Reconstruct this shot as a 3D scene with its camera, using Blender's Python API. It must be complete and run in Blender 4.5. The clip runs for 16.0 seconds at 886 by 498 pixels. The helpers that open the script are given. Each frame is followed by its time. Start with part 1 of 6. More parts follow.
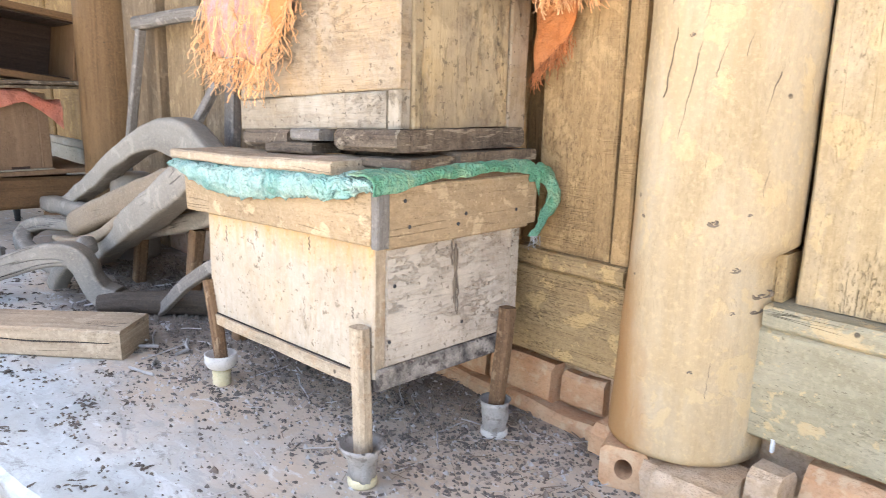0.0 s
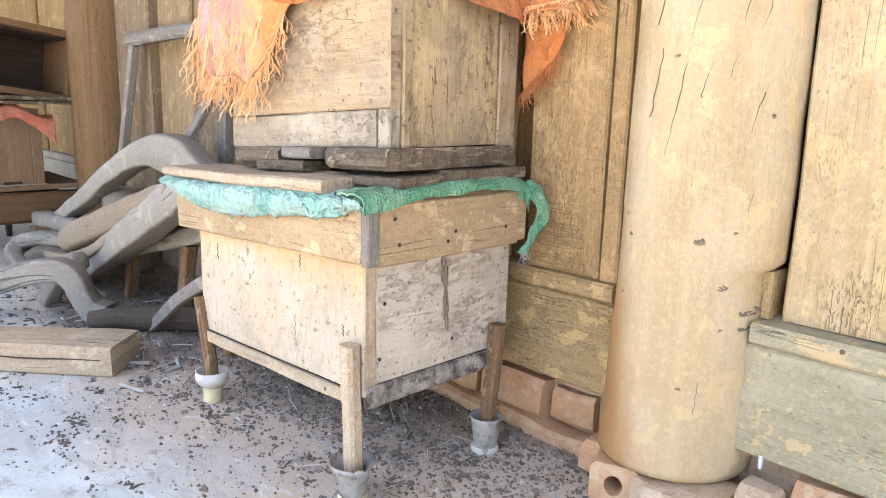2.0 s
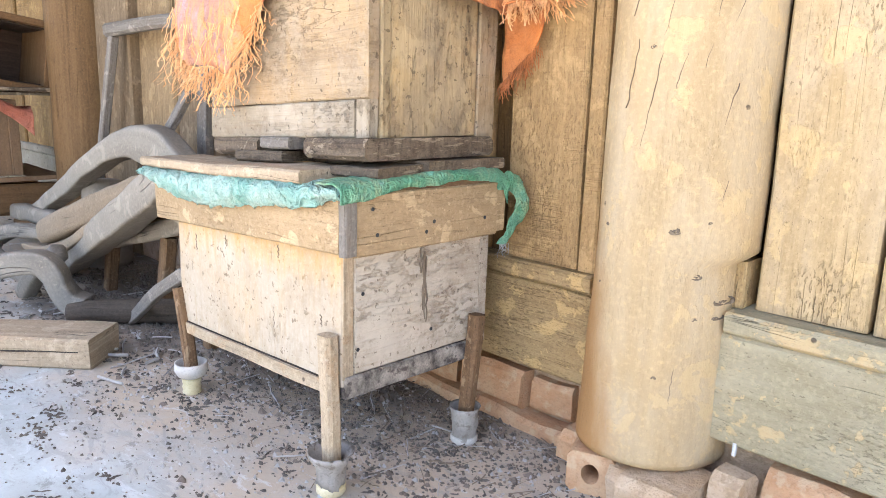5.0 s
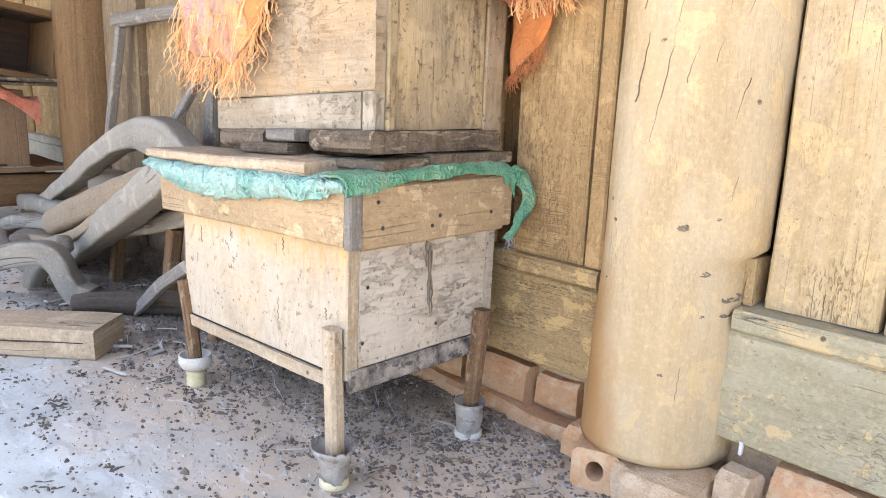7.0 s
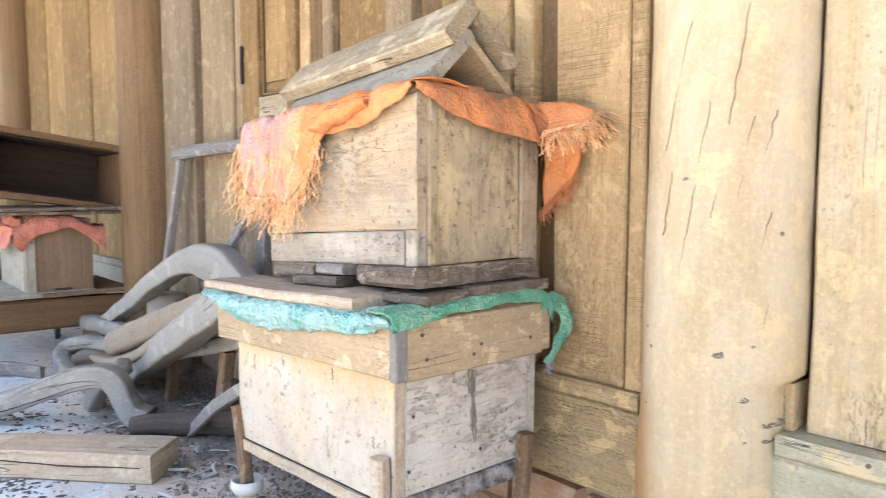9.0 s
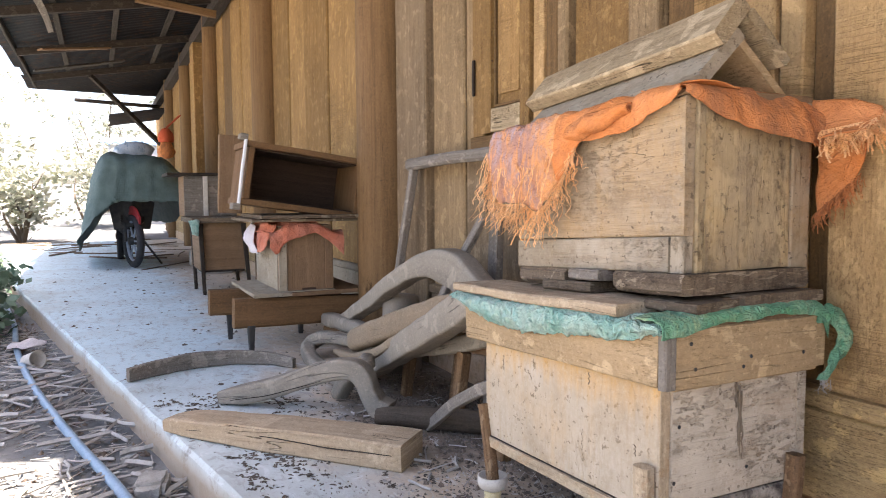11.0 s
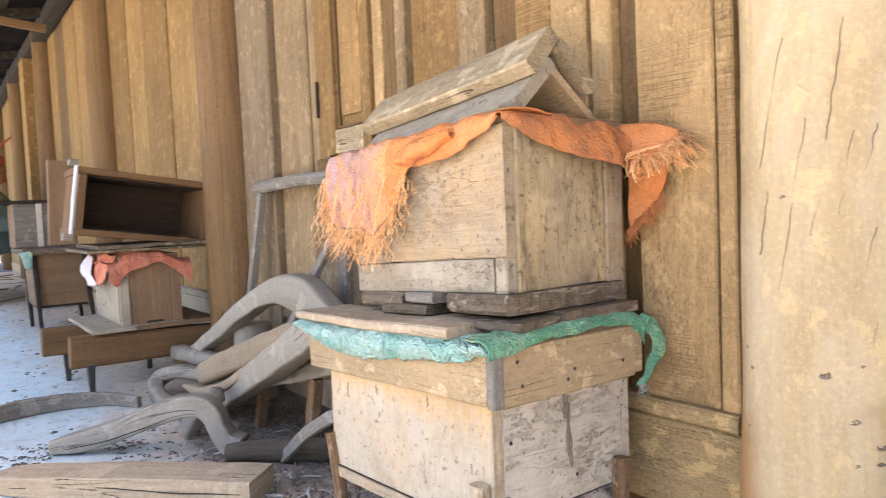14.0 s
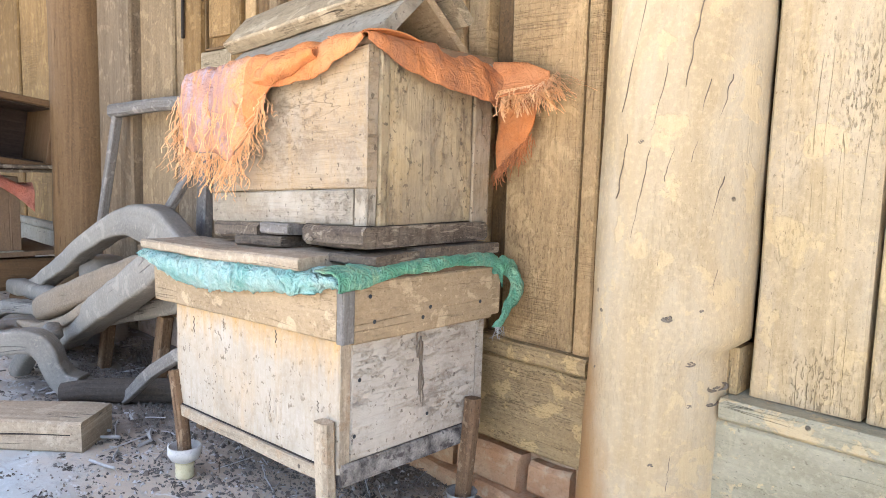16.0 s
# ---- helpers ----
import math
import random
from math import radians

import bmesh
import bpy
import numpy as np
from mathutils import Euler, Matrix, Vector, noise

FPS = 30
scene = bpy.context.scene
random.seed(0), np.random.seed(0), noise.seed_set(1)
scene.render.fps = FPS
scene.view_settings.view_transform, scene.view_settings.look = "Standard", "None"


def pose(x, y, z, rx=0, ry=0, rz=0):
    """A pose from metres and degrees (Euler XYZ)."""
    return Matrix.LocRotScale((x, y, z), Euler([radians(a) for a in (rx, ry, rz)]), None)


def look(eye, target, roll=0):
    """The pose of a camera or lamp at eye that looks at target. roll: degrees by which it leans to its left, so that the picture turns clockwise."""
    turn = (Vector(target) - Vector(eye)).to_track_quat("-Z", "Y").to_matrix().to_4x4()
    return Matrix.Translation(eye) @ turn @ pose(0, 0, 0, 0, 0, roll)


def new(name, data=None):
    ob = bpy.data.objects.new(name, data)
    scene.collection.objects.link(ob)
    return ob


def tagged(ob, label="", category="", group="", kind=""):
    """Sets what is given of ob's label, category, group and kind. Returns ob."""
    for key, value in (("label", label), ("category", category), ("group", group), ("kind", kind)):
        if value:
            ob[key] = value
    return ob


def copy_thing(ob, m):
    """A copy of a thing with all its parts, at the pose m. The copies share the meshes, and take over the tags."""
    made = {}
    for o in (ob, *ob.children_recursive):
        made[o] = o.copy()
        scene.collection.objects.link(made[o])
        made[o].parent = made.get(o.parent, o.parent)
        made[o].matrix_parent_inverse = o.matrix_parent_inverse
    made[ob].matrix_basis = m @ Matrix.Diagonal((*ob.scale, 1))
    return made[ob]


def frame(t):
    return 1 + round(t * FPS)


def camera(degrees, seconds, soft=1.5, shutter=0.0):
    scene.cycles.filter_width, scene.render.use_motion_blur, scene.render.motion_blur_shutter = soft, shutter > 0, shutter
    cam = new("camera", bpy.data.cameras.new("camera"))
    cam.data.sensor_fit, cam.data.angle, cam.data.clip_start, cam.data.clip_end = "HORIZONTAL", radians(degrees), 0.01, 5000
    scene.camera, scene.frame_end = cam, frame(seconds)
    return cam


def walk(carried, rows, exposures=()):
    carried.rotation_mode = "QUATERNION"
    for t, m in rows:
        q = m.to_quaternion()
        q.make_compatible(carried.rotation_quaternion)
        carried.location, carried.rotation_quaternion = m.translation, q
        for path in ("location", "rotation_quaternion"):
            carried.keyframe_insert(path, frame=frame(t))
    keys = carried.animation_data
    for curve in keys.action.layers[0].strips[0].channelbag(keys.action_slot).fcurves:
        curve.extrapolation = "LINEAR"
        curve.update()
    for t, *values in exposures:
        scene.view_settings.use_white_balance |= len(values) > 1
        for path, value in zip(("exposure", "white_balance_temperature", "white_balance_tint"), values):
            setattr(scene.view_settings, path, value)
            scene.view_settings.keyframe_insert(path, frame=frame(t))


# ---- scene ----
cam = camera(63.9, 16.0, soft=0.8, shutter=0.4)
PATH = [
    (0, (0.731, -1.123, 0.667), (-0.676, 0.227, 0.222), 1.5),
    (0.5, (0.722, -1.132, 0.666), (-0.731, 0.173, 0.237), 1.0),
    (1, (0.726, -1.124, 0.665), (-0.697, 0.217, 0.247), 1.1),
    (1.5, (0.736, -1.121, 0.677), (-0.671, 0.243, 0.279), 1.0),
    (2, (0.74, -1.122, 0.677), (-0.662, 0.245, 0.267), 1.5),
    (2.5, (0.742, -1.118, 0.665), (-0.654, 0.246, 0.229), 2.2),
    (3, (0.746, -1.108, 0.663), (-0.628, 0.277, 0.221), 2.3),
    (3.5, (0.753, -1.108, 0.673), (-0.609, 0.29, 0.237), 1.9),
    (3.7, (0.753, -1.116, 0.679), (-0.618, 0.278, 0.256), 1.6),
    (5.8, (0.748, -1.113, 0.667), (-0.623, 0.278, 0.236), 2.2),
    (6, (0.745, -1.111, 0.667), (-0.627, 0.274, 0.221), 2.3),
    (6.5, (0.745, -1.108, 0.661), (-0.638, 0.264, 0.206), 2.3),
    (7, (0.746, -1.109, 0.668), (-0.634, 0.27, 0.229), 2.2),
    (7.5, (0.756, -1.116, 0.682), (-0.632, 0.27, 0.293), 1.9),
    (8, (0.772, -1.126, 0.711), (-0.645, 0.258, 0.439), 0.8),
    (8.5, (0.787, -1.135, 0.733), (-0.647, 0.246, 0.544), 0.3),
    (9, (0.787, -1.144, 0.734), (-0.71, 0.172, 0.564), 0.1),
    (9.5, (0.778, -1.186, 0.735), (-0.86, -0.047, 0.597), -0.9),
    (10, (0.765, -1.215, 0.736), (-0.95, -0.194, 0.603), -1.1),
    (12.3, (0.723, -1.286, 0.725), (-1.11, -0.501, 0.566), 0.4),
    (12.5, (0.726, -1.286, 0.725), (-1.101, -0.486, 0.575), 0.5),
    (13, (0.738, -1.274, 0.728), (-1.058, -0.411, 0.567), 1.5),
    (13.5, (0.758, -1.239, 0.744), (-0.955, -0.216, 0.604), 0.2),
    (14, (0.773, -1.192, 0.754), (-0.838, -0.013, 0.639), -2.4),
    (14.5, (0.765, -1.168, 0.754), (-0.782, 0.09, 0.6), -2.2),
    (15, (0.765, -1.159, 0.724), (-0.713, 0.174, 0.529), -0.3),
    (15.5, (0.758, -1.124, 0.695), (-0.63, 0.297, 0.456), 1.7),
    (16, (0.76, -1.129, 0.707), (-0.626, 0.293, 0.468), 1.7),
]
EXPOSURES = [(0, 2.78, 6540, 13), (3.7, 2.72, 6490, 13), (7.5, 2.72, 6490, 13), (9.0, 2.76, 6060, 11.5), (9.6, 2.85, 6210, 12), (10.1, 2.6, 6490, 14), (12.3, 1.65, 7350, 21), (13.0, 1.7, 7640, 21), (13.5, 2.05, 7740, 20), (14.0, 2.5, 6680, 15), (14.5, 2.72, 6300, 13), (15.0, 2.72, 6060, 12), (16, 2.6, 6110, 12)]
walk(cam, [(t, look(e, g, r)) for t, e, g, r in PATH], EXPOSURES)

# ---- light ----
world = bpy.data.worlds.new("world")
scene.world = world
world.use_nodes = True
SUN_EL, SUN_AZ = 84, 185
wn = world.node_tree
sky = wn.nodes.new("ShaderNodeTexSky")
sky.sky_type, sky.sun_disc = "NISHITA", False
sky.sun_elevation, sky.sun_rotation = radians(SUN_EL), radians(SUN_AZ)
sky.dust_density = 3.0
wn.nodes["Background"].inputs["Strength"].default_value = 0.14
wn.links.new(sky.outputs["Color"], wn.nodes["Background"].inputs["Color"])
sun = new("sun", bpy.data.lights.new("sun", "SUN"))
sun.data.energy, sun.data.angle, sun.data.color = 5.0, radians(0.6), (1.0, 0.95, 0.86)
sa, se = radians(SUN_AZ), radians(SUN_EL)
sun_dir = Vector((math.sin(sa) * math.cos(se), math.cos(sa) * math.cos(se), math.sin(se)))
sun.matrix_world = look(sun_dir * 30, (0, 0, 0))

# ---- materials ----


class Graph:
    """Short way to write a node material."""

    def __init__(self, name):
        self.mat = bpy.data.materials.new(name)
        self.mat.use_nodes = True
        self.tree = self.mat.node_tree
        self.bsdf = self.tree.nodes["Principled BSDF"]

    def node(self, kind, **inputs):
        n = self.tree.nodes.new(kind)
        for k, v in inputs.items():
            self.put(n.inputs[k.replace("_", " ")], v)
        return n

    def put(self, socket, v):
        if isinstance(v, bpy.types.NodeSocket):
            self.tree.links.new(v, socket)
        else:
            socket.default_value = v

    def mix(self, fac, a, b, blend="MIX"):
        n = self.tree.nodes.new("ShaderNodeMix")
        n.data_type, n.blend_type = "RGBA", blend
        for k, v in ((0, fac), (6, a), (7, b)):
            if k and not isinstance(v, bpy.types.NodeSocket):
                v = (*v, 1.0)
            self.put(n.inputs[k], v)
        return n.outputs[2]

    def ramp(self, fac, lo, hi, a=0.0, b=1.0):
        n = self.node("ShaderNodeMapRange", Value=fac)
        for k, v in (("From Min", lo), ("From Max", hi), ("To Min", a), ("To Max", b)):
            n.inputs[k].default_value = v
        return n.outputs[0]

    def math(self, op, a, b=0.0):
        n = self.tree.nodes.new("ShaderNodeMath")
        n.operation = op
        self.put(n.inputs[0], a)
        self.put(n.inputs[1], b)
        return n.outputs[0]

    def coords(self, which, scale=(1, 1, 1), shift=True):
        tc = self.tree.nodes.new("ShaderNodeTexCoord").outputs[which]
        m = self.node("ShaderNodeMapping", Vector=tc, Scale=scale)
        if shift:
            rnd = self.tree.nodes.new("ShaderNodeObjectInfo").outputs["Random"]
            self.put(m.inputs["Location"], self.math("MULTIPLY", rnd, 37.0))
        return m.outputs[0]

    def noise(self, vec, scale, detail=4.0, rough=0.6, distort=0.0):
        return self.node("ShaderNodeTexNoise", Vector=vec, Scale=scale, Detail=detail, Roughness=rough, Distortion=distort).outputs[0]

    def bump(self, height, strength, dist=0.01):
        self.put(self.bsdf.inputs["Normal"], self.node("ShaderNodeBump", Height=height, Strength=strength, Distance=dist).outputs[0])

    def done(self, color, rough=0.85, metal=0.0):
        self.put(self.bsdf.inputs["Base Color"], color if isinstance(color, bpy.types.NodeSocket) else (*color, 1.0))
        self.put(self.bsdf.inputs["Roughness"], rough)
        self.bsdf.inputs["Metallic"].default_value = metal
        self.bsdf.inputs["Specular IOR Level"].default_value = 0.3
        return self.mat


AGE = 0.71  # how far weather and soot have dulled all timber and wash


def wood(name, light, dark, blotch=None, blotch_amount=0.5, grain=0.5, flakes=0.0, rough=0.82, cracks=0.3, scale=1.0, mottle=0.4, foot_stain=False, saw=0.0, pitted=0.5, grey=None):
    """Old timber: grain along the length of each piece, broad stains, clay smears, dark flecks where it flakes, cracks and nail marks."""
    light, dark = tuple(c * AGE for c in light), tuple(c * AGE * 0.92 for c in dark)
    g = Graph(name)
    flat = g.coords("UV")
    ob = g.coords("Object")
    n1 = g.noise(g.coords("UV", (46 * scale, 1.7 * scale, 1)), 1.0, 6, 0.62, 0.9)
    n2 = g.noise(g.coords("UV", (210 * scale, 5 * scale, 1)), 1.0, 3, 0.7, 0.3)
    col = g.mix(g.ramp(n1, 0.3, 0.7), dark, light)
    col = g.mix(g.math("MULTIPLY", g.ramp(n2, 0.52, 0.64), 0.55 * grain), col, tuple(c * 0.45 for c in dark))
    big = g.noise(g.coords("Object", (1, 1, 0.6)), 2.6, 5, 0.6, 0.6)
    col = g.mix(g.ramp(big, 0.44, 0.68, 0.0, 0.5), col, tuple(c * 0.6 for c in light))
    if grey:
        wash = g.noise(g.coords("UV", (9, 3, 1)), 1.0, 6, 0.62, 0.8)
        col = g.mix(g.ramp(wash, 0.42, 0.62, 0.0, 0.75), col, grey)
    smear = 0.0
    if blotch:
        smear = g.ramp(g.noise(g.coords("UV", (1.25, 1, 1)), 15.0, 6, 0.58, 0.25), 0.575, 0.6, 0.0, blotch_amount)
        col = g.mix(smear, col, blotch)
        spat = g.ramp(g.noise(flat, 70.0, 3, 0.55), 0.66, 0.69, 0.0, blotch_amount)
        col = g.mix(spat, col, blotch)
    mott = g.noise(g.coords("UV", (1.6, 0.8, 1)), 30.0, 9, 0.72, 0.3)
    col = g.mix(g.ramp(mott, 0.52, 0.64, 0.0, mottle * 0.8), col, tuple(c * 0.6 for c in dark))
    fleck = 0.0
    if flakes:
        f = g.noise(g.coords("UV", (250, 75, 1)), 1.0, 5, 0.68, 0.3)
        area = g.ramp(g.noise(g.coords("UV", (7, 3.5, 1)), 1.0, 5, 0.65), 0.48, 0.64)
        fleck = g.math("MULTIPLY", g.ramp(f, 0.55, 0.6, 0.0, min(flakes, 0.85)), area)
        col = g.mix(fleck, col, tuple(c * 0.45 for c in dark))
    crack = g.noise(g.coords("UV", (34 * scale, 1.0 * scale, 1)), 1.0, 3, 0.55, 0.25)
    line = g.math("ABSOLUTE", g.math("SUBTRACT", crack, 0.5))
    gate = g.ramp(g.noise(flat, 5.0, 2), 0.5, 0.6)
    cf = g.math("MULTIPLY", g.ramp(line, 0.0, 0.005, 1.0, 0.0), g.math("MULTIPLY", gate, min(1.0, cracks * 1.4)))
    col = g.mix(cf, col, tuple(c * 0.15 for c in dark))
    spots = g.node("ShaderNodeTexVoronoi", Vector=flat, Scale=7.0).outputs["Distance"]
    col = g.mix(g.ramp(spots, 0.022, 0.034, 0.85, 0.0), col, (0.05, 0.035, 0.025))
    pits = g.noise(g.coords("UV", (1.5, 0.7, 1)), 150.0, 2, 0.6)
    col = g.mix(g.ramp(pits, 0.66, 0.7, 0.0, pitted), col, tuple(c * 0.3 for c in dark))
    dust = g.noise(ob, 120.0, 4, 0.7)
    col = g.mix(g.ramp(dust, 0.36, 0.5, 0.35, 0.0), col, tuple(min(1.0, c * 1.25) for c in light))
    col = g.mix(g.ramp(g.noise(g.coords("UV", (2.2, 0.9, 1)), 170.0, 4, 0.75), 0.54, 0.66, 0.0, min(0.5, mottle)), col, tuple(c * 0.5 for c in dark))
    kerf = 0.0
    if saw:
        kerf = g.noise(g.coords("UV", (9, 200, 1)), 1.0, 3, 0.6, 0.6)
        area = g.ramp(g.noise(ob, 4.0, 3, 0.5), 0.44, 0.58, 0.0, saw)
        kerf = g.math("MULTIPLY", g.ramp(kerf, 0.5, 0.58), area)
        col = g.mix(g.math("MULTIPLY", kerf, 0.6), col, tuple(c * 0.55 for c in dark))
    if foot_stain:
        sep = g.node("ShaderNodeSeparateXYZ", Vector=g.coords("Object", shift=False)).outputs
        low = g.math("ADD", g.math("ADD", g.math("MULTIPLY", sep[2], 0.2), sep[0]), g.math("MULTIPLY", g.noise(g.coords("Object", (30, 30, 9), False), 1.0, 6, 0.65), 0.07))
        col = g.mix(g.ramp(low, 0.215, 0.27, 0.9, 0.0), col, (0.36, 0.19, 0.07))
    h = g.math("SUBTRACT", g.math("ADD", g.math("MULTIPLY", n1, 0.6), g.math("MULTIPLY", n2, -0.25 * grain)), g.math("MULTIPLY", cf, 1.2))
    h = g.math("SUBTRACT", h, g.math("MULTIPLY", kerf, 0.5)) if saw else h
    h = g.math("SUBTRACT", h, g.math("MULTIPLY", fleck, 0.7)) if flakes else h
    h = g.math("ADD", h, g.math("MULTIPLY", smear, 0.25)) if blotch else h
    g.bump(g.math("SUBTRACT", h, g.math("MULTIPLY", mott, 0.5)), 0.8, 0.006)
    return g.done(col, g.ramp(n1, 0.2, 0.8, rough + 0.1, rough - 0.08))


def painted(name, light, dark, wear_color, wear=0.4, rough=0.85, stain=None, stain_amount=0.0, run_down=None, patch=0.0, relief=0.85, swirl=0.0, grime=0.45):
    """Limewash or clay wash over sawn boards: broad soft tones, crisp flakes along the grain with a raised edge, drips and dirt."""
    light, dark = tuple(c * AGE for c in light), tuple(c * AGE * 0.95 for c in dark)
    g = Graph(name)
    ob = g.coords("Object")
    n = g.noise(ob, 5.5, 8, 0.7, 0.3)
    col = g.mix(g.ramp(n, 0.36, 0.64), dark, light)
    if stain:
        drip = g.noise(g.coords("Object", (26, 26, 3)), 1.0, 6, 0.65)
        col = g.mix(g.ramp(drip, 0.52, 0.7, 0.0, stain_amount), col, stain)
        col = g.mix(g.ramp(g.noise(ob, 3.0, 4, 0.6), 0.52, 0.66, 0.0, stain_amount), col, stain)
    if patch:
        pn = g.noise(ob, 9.0, 8, 0.7, 0.5)
        col = g.mix(g.ramp(pn, 0.53, 0.58, 0.0, patch), col, tuple(min(1.0, c * 1.15) for c in light))
        dn = g.noise(g.coords("UV", (32, 6, 1)), 1.0, 7, 0.7, 0.3)
        col = g.mix(g.ramp(dn, 0.55, 0.65, 0.0, patch), col, tuple(c * 0.65 for c in wear_color))
    fl = g.noise(g.coords("UV", (75, 30, 1)), 1.0, 10, 0.78, 0.15 + 0.8 * swirl)
    big = g.ramp(g.noise(g.coords("UV", (10, 5, 1)), 1.0, 5, 0.62), 0.42, 0.64)
    m = g.math("MULTIPLY", g.ramp(fl, 0.515, 0.59, 0.0, wear), big)
    col = g.mix(m, col, wear_color)
    gr = g.noise(g.coords("UV", (130, 4, 1)), 1.0, 5, 0.7, 0.4 + 3.0 * swirl)
    col = g.mix(g.ramp(gr, 0.54, 0.7, 0.0, 0.4 + 0.3 * swirl), col, wear_color)
    sp = g.noise(ob, 75.0, 3, 0.6)
    col = g.mix(g.ramp(sp, 0.625, 0.66, 0.0, 0.7), col, tuple(c * 0.3 for c in wear_color))
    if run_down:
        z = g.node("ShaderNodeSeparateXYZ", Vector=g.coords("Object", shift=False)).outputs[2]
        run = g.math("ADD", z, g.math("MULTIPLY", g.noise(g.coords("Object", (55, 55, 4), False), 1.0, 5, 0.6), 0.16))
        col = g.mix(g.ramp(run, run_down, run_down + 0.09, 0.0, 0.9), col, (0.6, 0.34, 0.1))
    soot = g.noise(ob, 3.6, 9, 0.72, 0.6)
    col = g.mix(g.ramp(soot, 0.5, 0.66, 0.0, grime), col, tuple(0.8 * c + 0.04 for c in wear_color))
    col = g.mix(g.ramp(g.noise(ob, 42.0, 6, 0.75), 0.54, 0.62, 0.0, grime * 0.6), col, tuple(c * 0.8 for c in wear_color))
    dust = g.noise(ob, 110.0, 4, 0.7)
    col = g.mix(g.ramp(dust, 0.36, 0.5, 0.25, 0.0), col, tuple(min(1.0, c * 1.15) for c in light))
    crack = g.math("ABSOLUTE", g.math("SUBTRACT", g.noise(g.coords("UV", (26, 1.6, 1)), 1.0, 3, 0.55, 0.3), 0.5))
    cf = g.math("MULTIPLY", g.ramp(crack, 0.0, 0.003, 0.45, 0.0), g.ramp(g.noise(ob, 6.0, 2), 0.53, 0.6))
    col = g.mix(cf, col, tuple(c * 0.25 for c in wear_color))
    h = g.math("SUBTRACT", g.math("MULTIPLY", gr, -0.4), g.math("ADD", g.math("MULTIPLY", m, 0.6), cf))
    g.bump(h, relief, 0.006)
    return g.done(col, rough)


def cloth_mat(name, a, b, weave=900.0, stain=None, rough=0.9, crease_shade=0.05, fade=None, relief=0.7, spread=(0.52, 0.62)):
    g = Graph(name)
    ob = g.coords("Object", shift=False)
    n = g.noise(ob, 9.0, 5, 0.6)
    col = g.mix(g.ramp(n, 0.35, 0.65), a, b)
    if stain:
        col = g.mix(g.ramp(g.noise(g.coords("Object", (1, 1, 0.5), False), 24.0, 6, 0.72, 0.3), spread[0], spread[1], 0.0, 0.75), col, stain)
    if fade:  # the dye changes across the cloth along x
        fx = g.math("ADD", g.node("ShaderNodeSeparateXYZ", Vector=ob).outputs[0], g.math("MULTIPLY", g.math("SUBTRACT", g.noise(ob, 26.0, 5, 0.7, 1.0), 0.5), 0.3))
        col = g.mix(g.ramp(fx, fade[0], fade[1]), col, fade[2])
        edge = g.noise(g.coords("Object", (90, 90, 14), False), 1.0, 4, 0.6, 0.5)
        col = g.mix(g.ramp(edge, 0.5, 0.6, 0.0, 0.7), col, fade[2])
    w = g.noise(ob, weave, 1, 0.5)
    col = g.mix(g.ramp(w, 0.4, 0.7, 0.0, 0.3), col, tuple(c * 0.4 for c in a))
    cr1 = g.math("ABSOLUTE", g.math("SUBTRACT", g.noise(ob, 38.0, 4, 0.6, 0.8), 0.5))
    # crease lines are darkened: shade of the folds painted in
    col = g.mix(g.ramp(cr1, 0.0, 0.03, crease_shade, 0.0), col, tuple(c * 0.5 for c in a))
    g.bump(g.math("ADD", g.math("MULTIPLY", w, 0.4), g.math("MULTIPLY", g.ramp(cr1, 0.0, 0.16), relief)), 0.8, 0.006)
    return g.done(col, rough)


def speckled(name, a, b, scale, rough=0.9, bump=0.4, dist=0.01, extra=None):
    """Two tones with coarse and fine variation: stone, earth, plastic, metal with dirt."""
    g = Graph(name)
    ob = g.coords("Object")
    n = g.noise(ob, scale, 6, 0.65)
    f = g.noise(ob, scale * 9, 4, 0.7)
    col = g.mix(g.ramp(n, 0.35, 0.65), a, b)
    col = g.mix(g.ramp(f, 0.5, 0.75, 0.0, 0.5), col, tuple(c * 0.5 for c in a))
    if extra:
        col = g.mix(g.ramp(g.noise(ob, scale * 2.3, 5, 0.6), 0.54, 0.62, 0.0, 0.8), col, extra)
    g.bump(g.math("ADD", n, g.math("MULTIPLY", f, 0.4)), bump, dist)
    return g.done(col, rough)


